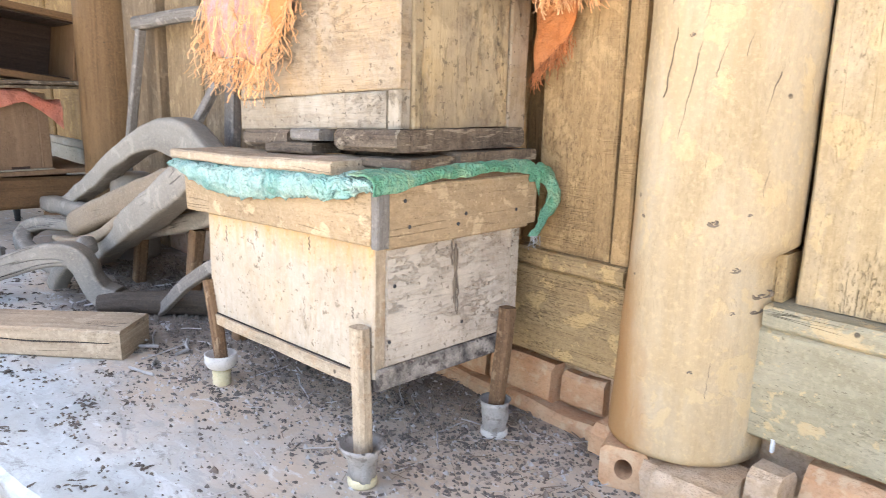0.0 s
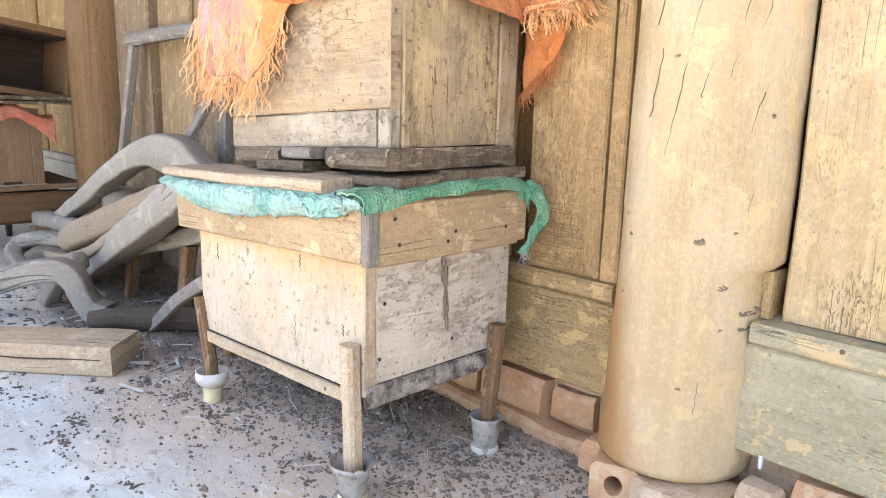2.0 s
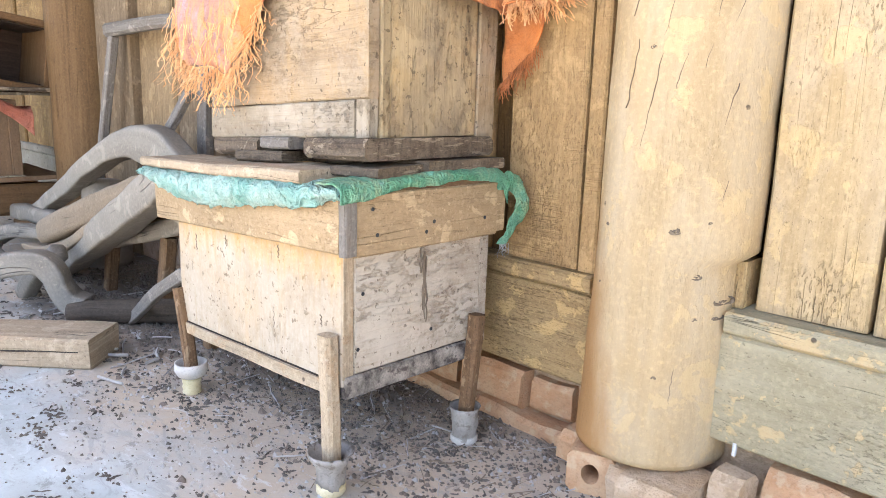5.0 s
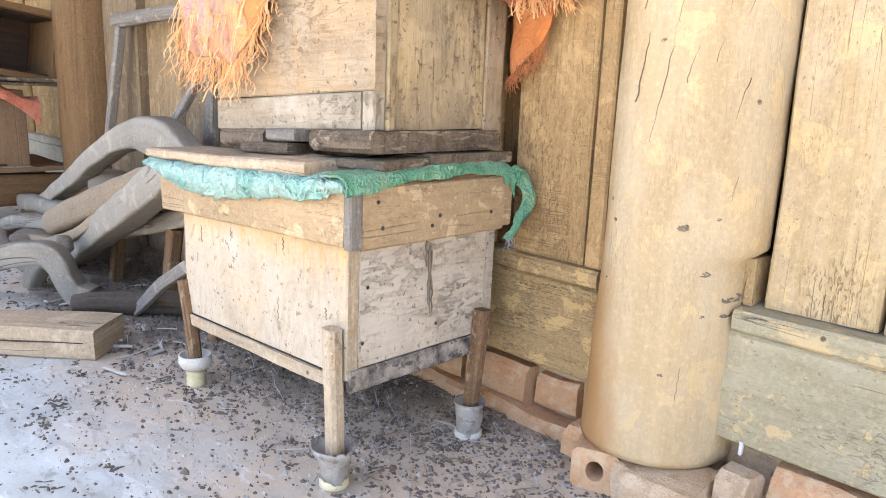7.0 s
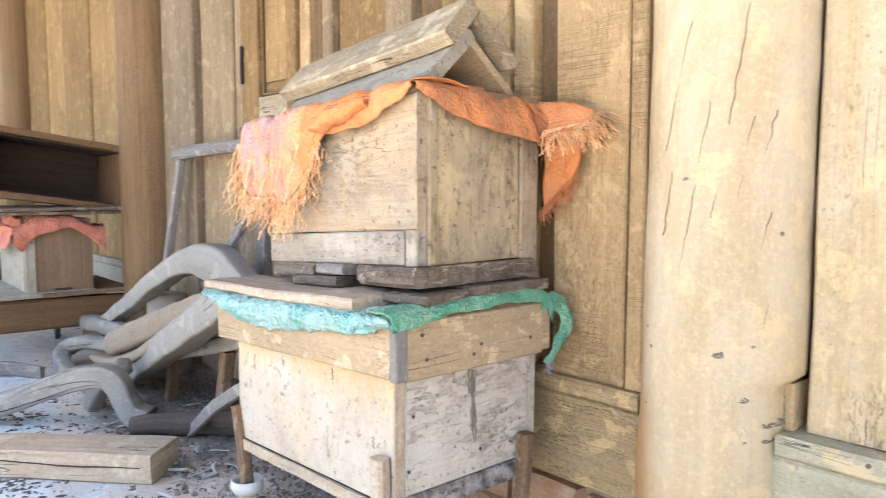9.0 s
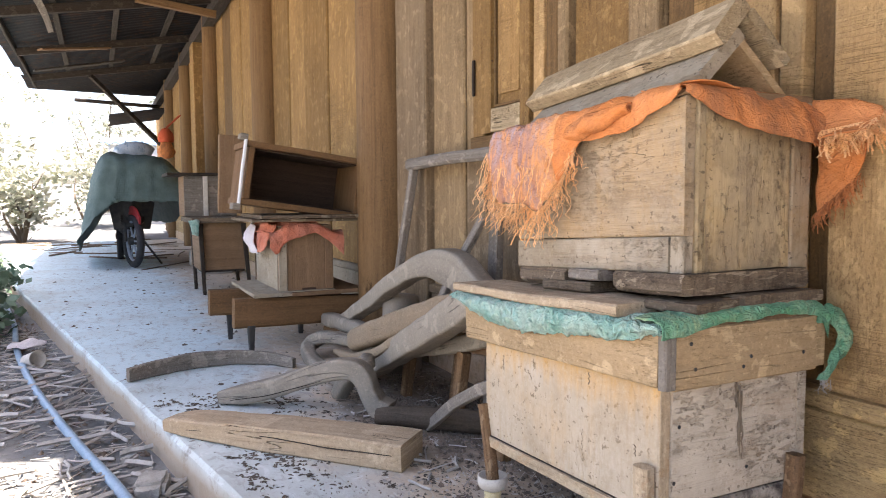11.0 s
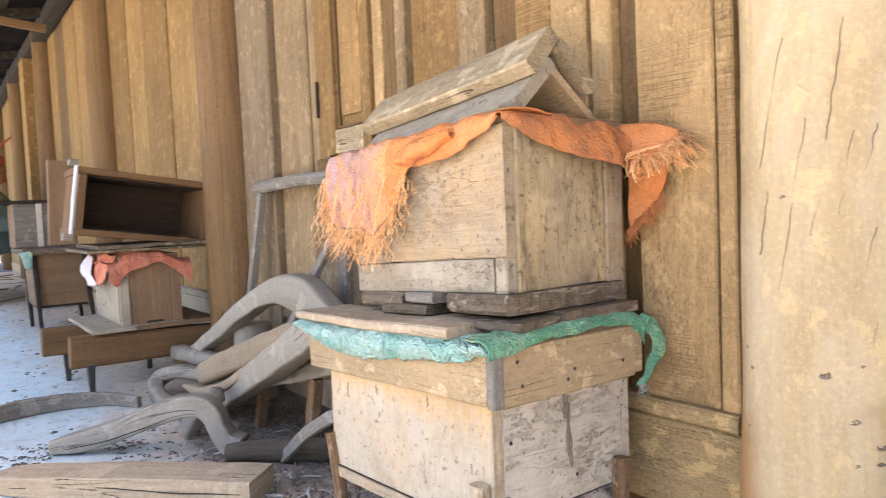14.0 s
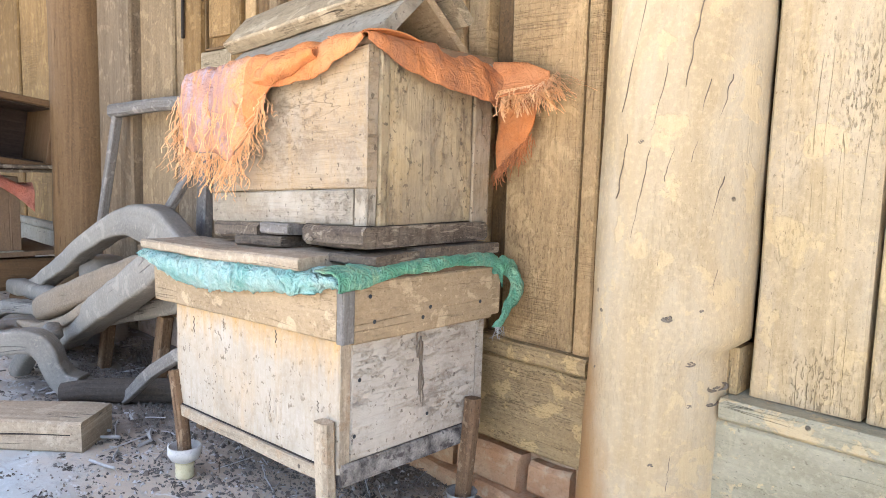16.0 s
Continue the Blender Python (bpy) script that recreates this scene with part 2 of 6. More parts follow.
def floor_mat():
    """Worn concrete with dust, drifts of brown earth by the wall and dark stains."""
    g = Graph("dusty_concrete")
    ob = g.coords("Object", shift=False)
    n = g.noise(ob, 2.2, 6, 0.6)
    col = g.mix(g.ramp(n, 0.35, 0.65), (0.36, 0.4, 0.395), (0.58, 0.635, 0.63))
    # farther floor goes paler and bluer: open-sky light painted into the concrete
    sky_tint = g.math("ADD", g.node("ShaderNodeSeparateXYZ", Vector=ob).outputs[0], g.math("MULTIPLY", g.noise(ob, 1.1, 4, 0.6), 1.6))
    col = g.mix(g.ramp(sky_tint, -2.2, -0.3, 0.85, 0.0), col, (0.56, 0.71, 0.75))
    f = g.noise(ob, 85.0, 6, 0.75)
    col = g.mix(g.ramp(f, 0.54, 0.7, 0.0, 0.4), col, (0.24, 0.225, 0.21))
    sep = g.node("ShaderNodeSeparateXYZ", Vector=ob).outputs[1]
    drift = g.math("ADD", sep, g.math("MULTIPLY", g.noise(ob, 4.5, 6, 0.65, 0.4), 0.75))
    col = g.mix(g.ramp(drift, -0.42, -0.08, 0.0, 0.9), col, (0.5, 0.395, 0.285))
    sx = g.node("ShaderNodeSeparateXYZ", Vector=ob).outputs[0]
    # dark soil below the timber pile, with the pile's shade painted in
    soil_shade = g.math("SUBTRACT", g.math("ADD", sep, g.math("MULTIPLY", g.noise(ob, 6.0, 6, 0.65, 0.4), 0.5)), g.math("MULTIPLY", g.math("ABSOLUTE", g.math("ADD", sx, 1.4)), 0.42))
    col = g.mix(g.ramp(soil_shade, -0.42, -0.22, 0.0, 0.9), col, (0.115, 0.095, 0.078))
    scuff = g.noise(g.coords("Object", (1, 2.4, 1), False), 9.0, 8, 0.72, 0.8)
    col = g.mix(g.ramp(scuff, 0.54, 0.6, 0.0, 0.45), col, (0.3, 0.3, 0.29))
    col = g.mix(g.ramp(scuff, 0.36, 0.43, 0.5, 0.0), col, (0.7, 0.74, 0.75))
    st = g.noise(ob, 20.0, 8, 0.75, 0.4)
    col = g.mix(g.ramp(st, 0.57, 0.63, 0.0, 0.55), col, (0.17, 0.155, 0.145))
    zz = g.math("ADD", g.node("ShaderNodeSeparateXYZ", Vector=ob).outputs[2], g.math("MULTIPLY", n, 0.06))
    col = g.mix(g.ramp(zz, -0.02, 0.032, 0.8, 0.0), col, (0.36, 0.25, 0.15))
    g.bump(g.math("ADD", g.math("MULTIPLY", n, 0.6), g.math("MULTIPLY", f, 0.5)), 0.6, 0.007)
    return g.done(col, 0.88)


def earth_mat():
    g = Graph("dry_earth")
    ob = g.coords("Object", shift=False)
    n = g.noise(ob, 1.6, 7, 0.65)
    f = g.noise(ob, 34.0, 6, 0.7)
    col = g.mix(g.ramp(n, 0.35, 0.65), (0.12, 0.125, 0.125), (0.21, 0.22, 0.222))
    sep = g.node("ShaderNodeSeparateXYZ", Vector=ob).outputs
    # earth pales past the eaves: blown-out sunlight put into its colour
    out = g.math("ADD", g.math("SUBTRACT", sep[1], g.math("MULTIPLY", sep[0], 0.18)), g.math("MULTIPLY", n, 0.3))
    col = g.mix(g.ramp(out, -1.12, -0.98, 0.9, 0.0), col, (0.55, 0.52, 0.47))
    col = g.mix(g.ramp(f, 0.48, 0.7, 0.0, 0.6), col, (0.12, 0.1, 0.08))
    g.bump(g.math("ADD", n, f), 0.7, 0.02)
    return g.done(col, 0.95)


def leaf_mat(name, a, b):
    g = Graph(name)
    rnd = g.tree.nodes.new("ShaderNodeNewGeometry").outputs["Random Per Island"]
    col = g.mix(rnd, a, b)
    g.bsdf.inputs["Transmission Weight"].default_value = 0.0
    return g.done(col, 0.6)


M = {
    "wall": wood("old_wall_planks", (0.52, 0.315, 0.122), (0.4, 0.225, 0.082), (0.54, 0.34, 0.13), 0.45, 0.4, 0.5, cracks=0.2, mottle=0.5, saw=0.6),
    # brighter copy of the wall planks, bounced light included in the colour
    "wall_lit": wood("lit_wall_planks", (0.68, 0.44, 0.205), (0.56, 0.35, 0.15), (0.62, 0.42, 0.2), 0.45, 0.35, 0.5, cracks=0.15, mottle=0.5, saw=0.5),
    "wall_mid": wood("tan_wall_planks", (0.38, 0.22, 0.078), (0.26, 0.145, 0.048), (0.44, 0.28, 0.115), 0.35, 0.4, 0.6, cracks=0.4, mottle=0.4),
    "wall_grey": wood("grey_wall_planks", (0.36, 0.255, 0.15), (0.24, 0.165, 0.095), (0.4, 0.3, 0.19), 0.4, 0.6, 0.5, cracks=0.6, mottle=0.4),
    "wall_dusty": wood("dusty_wall_planks", (0.45, 0.31, 0.165), (0.32, 0.21, 0.105), (0.46, 0.33, 0.18), 0.4, 0.5, 0.6, cracks=0.4, mottle=0.45),
    "wall_pale": wood("bleached_wall_boards", (0.67, 0.49, 0.265), (0.55, 0.39, 0.195), (0.6, 0.43, 0.2), 0.4, 0.3, 0.7, cracks=0.35, mottle=0.3, grey=(0.46, 0.36, 0.23)),
    "dado_grey": wood("grey_green_dado_board", (0.52, 0.45, 0.285), (0.43, 0.365, 0.22), (0.54, 0.39, 0.2), 0.7, 0.2, 0.35, cracks=0.5, mottle=0.3, grey=(0.4, 0.35, 0.24)),
    "wall_worn": wood("flaking_wall_board", (0.58, 0.41, 0.2), (0.46, 0.305, 0.14), (0.6, 0.41, 0.18), 0.7, 0.4, 0.9, cracks=0.6, mottle=0.5),
    "wall_dark": wood("dark_wall_planks", (0.28, 0.165, 0.066), (0.17, 0.095, 0.038), None, 0.0, 0.5, 0.3),
    "pillar": wood("smooth_pillar_wood", (0.68, 0.5, 0.275), (0.6, 0.425, 0.22), (0.6, 0.43, 0.21), 0.4, 0.1, 0.12, 0.72, 0.0, 0.5, 0.1, True, pitted=0.15, grey=(0.47, 0.375, 0.245)),
    "pillar_dark": wood("brown_pillar_wood", (0.32, 0.185, 0.078), (0.2, 0.11, 0.045), None, 0.0, 0.4, 0.2, 0.75, 0.5, 0.6),
    "grey": wood("weathered_grey_wood", (0.38, 0.335, 0.28), (0.25, 0.21, 0.17), (0.5, 0.44, 0.36), 0.35, 0.7, 0.3),
    "timber": wood("worn_grey_timber", (0.43, 0.38, 0.31), (0.31, 0.265, 0.21), (0.48, 0.41, 0.32), 0.35, 0.25, 0.2, 0.62, 0.5, 0.35, 0.25, pitted=0.2),
    "log": wood("dark_log_wood", (0.17, 0.13, 0.095), (0.1, 0.077, 0.055), None, 0.0, 0.4, 0.2),
    "timber_brown": wood("bare_brown_timber", (0.44, 0.335, 0.225), (0.35, 0.26, 0.17), None, 0.0, 0.2, 0.15, 0.75, 0.3, 0.35),
    "beam": wood("sawn_pale_beam", (0.68, 0.53, 0.36), (0.52, 0.38, 0.24), (0.62, 0.5, 0.35), 0.4, 0.5, 0.3, 0.85, 0.9),
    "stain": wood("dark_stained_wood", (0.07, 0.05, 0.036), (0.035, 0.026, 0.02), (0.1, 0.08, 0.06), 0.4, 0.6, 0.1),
    "interior": wood("dark_brown_box_wood", (0.085, 0.05, 0.032), (0.05, 0.03, 0.02), None, 0.0, 0.2, 0.0, cracks=0.0),
    "slab": wood("blackened_slab_wood", (0.3, 0.225, 0.15), (0.12, 0.085, 0.058), (0.46, 0.37, 0.26), 0.5, 0.9, 0.9, mottle=0.7),
    "roof_wood": wood("weathered_roof_board", (0.6, 0.46, 0.28), (0.45, 0.33, 0.19), (0.66, 0.52, 0.34), 0.5, 0.5, 0.9, cracks=0.8, mottle=0.6),
    "leg_pale": wood("washed_stick_wood", (0.74, 0.6, 0.42), (0.58, 0.42, 0.26), (0.4, 0.24, 0.12), 0.4, 0.5, 0.6, mottle=0.5),
    "hive_tan": wood("tan_lid_wood", (0.64, 0.455, 0.26), (0.55, 0.37, 0.19), (0.7, 0.52, 0.31), 0.45, 0.25, 0.45, 0.8, 0.3, 0.5),
    "hive_brown": wood("brown_hive_wood", (0.36, 0.225, 0.125), (0.28, 0.17, 0.092), None, 0.0, 0.25, 0.2, 0.8, 0.3, 0.5),
    "bench": wood("dark_brown_bench_wood", (0.28, 0.155, 0.068), (0.18, 0.095, 0.04), None, 0.0, 0.25, 0.2, 0.8, 0.3, 0.5),
    "leg": wood("brown_stick_wood", (0.36, 0.215, 0.11), (0.16, 0.085, 0.042), (0.5, 0.36, 0.22), 0.4, 0.6, 0.2),
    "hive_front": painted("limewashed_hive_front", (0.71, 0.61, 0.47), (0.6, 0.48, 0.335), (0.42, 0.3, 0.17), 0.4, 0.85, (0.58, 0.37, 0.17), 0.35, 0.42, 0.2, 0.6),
    "hive_side": painted("flaking_hive_side", (0.8, 0.7, 0.56), (0.66, 0.55, 0.42), (0.36, 0.26, 0.17), 0.8, patch=0.35),
    "up_front": painted("clay_washed_hive_front", (0.53, 0.42, 0.29), (0.38, 0.285, 0.175), (0.24, 0.165, 0.095), 0.55, 0.85, (0.46, 0.29, 0.13), 0.5, patch=0.4, grime=0.6),
    "up_low": painted("greyed_hive_front", (0.53, 0.45, 0.34), (0.4, 0.325, 0.225), (0.24, 0.175, 0.11), 0.55, 0.85, (0.44, 0.32, 0.18), 0.3, patch=0.4, grime=0.55),
    "up_side": painted("muddy_hive_side", (0.6, 0.45, 0.255), (0.45, 0.33, 0.185), (0.25, 0.175, 0.1), 0.9, 0.85, (0.58, 0.4, 0.18), 0.5, patch=0.8, swirl=0.2, grime=0.7),
    "hive_pale": painted("pale_hive_box", (0.53, 0.46, 0.35), (0.41, 0.34, 0.24), (0.28, 0.21, 0.14), 0.5, patch=0.4),
    "orange": cloth_mat("orange_sacking", (0.72, 0.235, 0.06), (0.76, 0.31, 0.12), 700, (0.54, 0.19, 0.07), 0.9, 0.06, None, 0.5, (0.5, 0.64)),
    "orange_dark": cloth_mat("dirty_orange_sacking", (0.66, 0.24, 0.075), (0.58, 0.22, 0.085), 700, (0.3, 0.125, 0.06), 0.9, 0.06, None, 0.5, (0.46, 0.6)),
    "mauve": cloth_mat("faded_mauve_sacking", (0.4, 0.24, 0.22), (0.62, 0.3, 0.16), 700, (0.46, 0.36, 0.38), 0.9, 0.05, (-0.6, -0.5, (0.84, 0.38, 0.14))),
    "thread": cloth_mat("orange_threads", (0.93, 0.46, 0.17), (0.95, 0.6, 0.32), 300),
    "pink": cloth_mat("faded_red_cloth", (0.62, 0.19, 0.11), (0.68, 0.28, 0.19), 700, (0.36, 0.12, 0.07)),
    "white_cloth": cloth_mat("white_plastic_sheet", (0.75, 0.72, 0.72), (0.66, 0.56, 0.56), 300),
    "green": cloth_mat("green_woven_sack", (0.24, 0.5, 0.41), (0.44, 0.68, 0.6), 800, (0.6, 0.75, 0.64), 0.42, 0.3, None, 2.0, (0.44, 0.58)),
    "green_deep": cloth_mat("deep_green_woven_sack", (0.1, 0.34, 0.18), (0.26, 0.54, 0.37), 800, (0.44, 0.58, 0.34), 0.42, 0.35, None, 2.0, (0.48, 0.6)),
    "pack": cloth_mat("pale_blue_plastic", (0.42, 0.52, 0.62), (0.66, 0.7, 0.74), 300, (0.2, 0.3, 0.42)),
    "cover": cloth_mat("grey_green_tarpaulin", (0.085, 0.135, 0.125), (0.13, 0.185, 0.175), 500, None, 0.6),
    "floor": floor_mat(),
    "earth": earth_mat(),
    "litter": speckled("dark_litter", (0.08, 0.068, 0.058), (0.17, 0.145, 0.115), 40.0),
    "crumbs": speckled("earth_crumbs", (0.13, 0.1, 0.08), (0.24, 0.19, 0.15), 40.0),
    "straw": speckled("dry_stalks", (0.46, 0.44, 0.41), (0.33, 0.31, 0.28), 20.0),
    "brick": speckled("orange_brick", (0.48, 0.26, 0.13), (0.56, 0.37, 0.22), 14.0, 0.92, 0.7, 0.01, (0.56, 0.4, 0.25)),
    "mortar": speckled("crumbling_mortar", (0.52, 0.36, 0.22), (0.62, 0.48, 0.34), 16.0, 0.95, 0.9, 0.015, (0.42, 0.3, 0.19)),
    "mould": speckled("mouldy_batten", (0.04, 0.033, 0.03), (0.42, 0.37, 0.31), 26.0, 0.9, 0.6, 0.005, (0.06, 0.045, 0.04)),
    "stone": speckled("grey_stone", (0.33, 0.315, 0.285), (0.44, 0.42, 0.385), 16.0, 0.95, 0.9, 0.02),
    "pipe": speckled("grey_blue_pipe", (0.2, 0.3, 0.4), (0.28, 0.38, 0.48), 12.0, 0.4, 0.1),
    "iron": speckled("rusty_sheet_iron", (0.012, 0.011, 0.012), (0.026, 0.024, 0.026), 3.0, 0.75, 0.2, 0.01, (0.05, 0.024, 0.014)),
    "steel": speckled("blackened_steel", (0.03, 0.03, 0.032), (0.06, 0.055, 0.05), 20.0, 0.55, 0.1),
    "metal_strip": speckled("grey_metal_strip", (0.5, 0.5, 0.5), (0.6, 0.6, 0.6), 25.0, 0.45, 0.1),
    "rubber": speckled("black_rubber", (0.025, 0.025, 0.028), (0.045, 0.045, 0.05), 30.0, 0.7, 0.2),
    "rim": speckled("dusty_alloy", (0.25, 0.3, 0.38), (0.33, 0.38, 0.46), 30.0, 0.4, 0.1),
    "red": speckled("red_plastic", (0.4, 0.04, 0.05), (0.5, 0.06, 0.06), 10.0, 0.35, 0.05),
    "red_cloth": cloth_mat("red_bag_fabric", (0.62, 0.12, 0.05), (0.5, 0.09, 0.04)),
    "plastic": speckled("dirty_white_plastic", (0.5, 0.46, 0.4), (0.6, 0.56, 0.5), 25.0, 0.6, 0.2, 0.003),
    "plastic_grey": speckled("grey_taped_plastic", (0.26, 0.235, 0.205), (0.38, 0.35, 0.31), 25.0, 0.6, 0.3, 0.003, (0.17, 0.14, 0.11)),
    "yellow": speckled("yellowed_plastic", (0.6, 0.5, 0.28), (0.66, 0.58, 0.38), 25.0, 0.5, 0.1),
    "blue": speckled("blue_roof_sheet", (0.2, 0.33, 0.48), (0.26, 0.4, 0.55), 4.0, 0.6, 0.1),
    "plaster": speckled("white_plaster", (0.7, 0.7, 0.7), (0.8, 0.8, 0.79), 4.0, 0.9, 0.1),
    "leaf": leaf_mat("green_leaves", (0.07, 0.13, 0.085), (0.14, 0.2, 0.13)),
    # leaf colour raised towards white, full-sun glare painted in
    "leaf_glare": leaf_mat("sun_glare_leaves", (0.3, 0.33, 0.24), (0.68, 0.66, 0.56)),
    "twig": speckled("brown_twigs", (0.16, 0.12, 0.085), (0.22, 0.17, 0.12), 20.0),
}

# ---- mesh helpers ----
rng = random.Random(7)


def part(name, bm, material, parent=None, label="", smooth=False):
    """Links a bmesh, given in world coordinates, as one mesh object under a thing or part."""
    me = bpy.data.meshes.new(name)
    bmesh.ops.recalc_face_normals(bm, faces=bm.faces)
    bm.to_mesh(me)
    bm.free()
    me.materials.append(M[material])
    if smooth:
        me.polygons.foreach_set("use_smooth", [True] * len(me.polygons))
    ob = new(name, me)
    if parent:
        ob.parent = parent
        p = parent.matrix_basis.copy()
        q = parent
        while q.parent:
            p = q.matrix_parent_inverse @ p
            q = q.parent
            p = q.matrix_basis @ p
        ob.matrix_parent_inverse = p.inverted()
    if label:
        ob["label"] = label
    return ob


def thing(name, x, y, z, label, category, group="", kind=""):
    e = new(name)
    e.empty_display_size = 0.1
    e.location = (x, y, z)
    return tagged(e, label, category, group, kind)


def spline(points, n):
    """Catmull-Rom through tuples of any length."""
    pts = [np.array(p, float) for p in points]
    if len(pts) == 2:
        return [pts[0] + (pts[1] - pts[0]) * k / n for k in range(n + 1)]
    out = []
    segs = len(pts) - 1
    for k in range(n + 1):
        u = k / n * segs
        i = min(int(u), segs - 1)
        f = u - i
        p0, p1, p2, p3 = pts[max(i - 1, 0)], pts[i], pts[i + 1], pts[min(i + 2, segs)]
        out.append(0.5 * (2 * p1 + (p2 - p0) * f + (2 * p0 - 5 * p1 + 4 * p2 - p3) * f * f + (3 * p1 - p0 - 3 * p2 + p3) * f ** 3))
    return out


def sweep(bm, points, n=6, up=(0, 0, 1), bevel=0.004, wob=0.0, sides=0, cap=True, square=1.0):
    """Bar along points of (x, y, z, width, height): a bevelled rectangle, or round with that many sides.
    UVs in metres run along the bar, for the grain."""
    uv = bm.loops.layers.uv.verify()
    path = spline(points, n)
    upv = Vector(up)
    shift = Vector((rng.uniform(0, 50), rng.uniform(0, 50)))
    seed = Vector((rng.uniform(0, 90), rng.uniform(0, 90), rng.uniform(0, 90)))
    rings, dist, run = [], [], 0.0
    for k, p in enumerate(path):
        a = Vector(path[max(k - 1, 0)][:3])
        b = Vector(path[min(k + 1, n)][:3])
        d = (b - a).normalized()
        side = d.cross(upv)
        side = side.normalized() if side.length > 1e-4 else Vector((1, 0, 0))
        top = side.cross(d).normalized()
        c = Vector(p[:3])
        if k:
            run += (c - Vector(path[k - 1][:3])).length
        w, h = p[3] / 2, p[4] / 2
        if sides:
            sec = []
            for j in range(sides):
                ca, sn = math.cos(2 * math.pi * (j + 0.5) / sides), math.sin(2 * math.pi * (j + 0.5) / sides)
                sec.append((w * math.copysign(abs(ca) ** square, ca), h * math.copysign(abs(sn) ** square, sn)))
        else:
            e = min(bevel, w * 0.45, h * 0.45)
            sec = [(w - e, h), (w, h - e), (w, -h + e), (w - e, -h), (-w + e, -h), (-w, -h + e), (-w, h - e), (-w + e, h)]
        ring = []
        for s, t in sec:
            q = c + side * s + top * t
            if wob:
                q += noise.noise_vector((q + seed) * (1.2 / max(wob * 12, 0.12))) * wob
            ring.append(bm.verts.new(q))
        rings.append(ring)
        dist.append(run)
    m = len(rings[0])
    girth = [0.0]
    for j in range(m):
        girth.append(girth[-1] + (rings[0][(j + 1) % m].co - rings[0][j].co).length)
    for k in range(n):
        for j in range(m):
            i = (j + 1) % m
            f = bm.faces.new((rings[k][j], rings[k][i], rings[k + 1][i], rings[k + 1][j]))
            for l, (u, v) in zip(f.loops, ((girth[j], dist[k]), (girth[j + 1], dist[k]), (girth[j + 1], dist[k + 1]), (girth[j], dist[k + 1]))):
                l[uv].uv = Vector((u, v)) + shift
    if cap:
        for ring in (rings[0][::-1], rings[-1]):
            f = bm.faces.new(ring)
            o = ring[0].co
            for l in f.loops:
                r = l.vert.co - o
                l[uv].uv = Vector((r.x + r.y, r.z * 8)) + shift
    return bm


def slab(bm, x0, x1, y0, y1, z0, z1, axis="x", bevel=0.003, wob=0.0015, n=None):
    """A board filling a box, with its grain along axis."""
    cx, cy, cz = (x0 + x1) / 2, (y0 + y1) / 2, (z0 + z1) / 2
    dx, dy, dz = x1 - x0, y1 - y0, z1 - z0
    if axis == "x":
        pts, up, length = [(x0, cy, cz, dy, dz), (x1, cy, cz, dy, dz)], (0, 0, 1), dx
    elif axis == "y":
        pts, up, length = [(cx, y0, cz, dx, dz), (cx, y1, cz, dx, dz)], (0, 0, 1), dy
    else:
        pts, up, length = [(cx, cy, z0, dx, dy), (cx, cy, z1, dx, dy)], (0, 1, 0), dz
    return sweep(bm, pts, n or max(2, min(14, int(length / 0.08))), up, bevel, wob)


def board(name, box, material, parent, axis="x", label="", bevel=0.003, wob=0.0015, shear=0.0, x_ref=0.0, n=None):
    bm = slab(bmesh.new(), *box, axis=axis, bevel=bevel, wob=wob, n=n)
    if shear:
        for v in bm.verts:
            v.co.z += shear * (v.co.x - x_ref)
    return part(name, bm, material, parent, label)


def bar(name, points, material, parent=None, n=6, up=(0, 0, 1), bevel=0.004, wob=0.002, sides=0, label="", smooth=False):
    return part(name, sweep(bmesh.new(), points, n, up, bevel, wob, sides), material, parent, label, smooth or sides > 0)


def lathe(profile, x, y, sides=20, wob=0.0):
    """Turned body from (radius, z) pairs."""
    bm = bmesh.new()
    rings = []
    for r, z in profile:
        rings.append([bm.verts.new((x + r * math.cos(2 * math.pi * j / sides) + wob * noise.noise(Vector((j, z * 40, 1))),
                                    y + r * math.sin(2 * math.pi * j / sides), z)) for j in range(sides)])
    for a, b in zip(rings, rings[1:]):
        for j in range(sides):
            bm.faces.new((a[j], a[(j + 1) % sides], b[(j + 1) % sides], b[j]))
    bm.faces.new(rings[0][::-1])
    bm.faces.new(rings[-1])
    return bm


def sheet(rows, nu, wrinkle=0.006, freq=14.0, seed=0.0):
    """Cloth through rows of control points: each row is splined to nu steps, and rows are splined across."""
    bm = bmesh.new()
    uv = bm.loops.layers.uv.verify()
    cols = [spline(r, nu) for r in rows]
    nv = (len(rows) - 1) * 5
    grid = [spline([c[k] for c in cols], nv) for k in range(nu + 1)]
    vs = []
    for k, line in enumerate(grid):
        vv = []
        for p in line:
            q = Vector(p[:3])
            w = Vector((q.x, q.y, q.z * 0.45)) * freq + Vector((seed, 0, 0))
            vv.append(bm.verts.new(q + noise.noise_vector(w) * wrinkle + noise.noise_vector(w * 2.7) * wrinkle * 0.45))
        vs.append(vv)
    for k in range(nu):
        for j in range(nv):
            f = bm.faces.new((vs[k][j], vs[k + 1][j], vs[k + 1][j + 1], vs[k][j + 1]))
            for l, (a, b) in zip(f.loops, ((k, j), (k + 1, j), (k + 1, j + 1), (k, j + 1))):
                l[uv].uv = (a / nu, b / nv)
    return bm


def solid(ob, t):
    m = ob.modifiers.new("thickness", "SOLIDIFY")
    m.thickness, m.offset = t, 0.0
    return ob


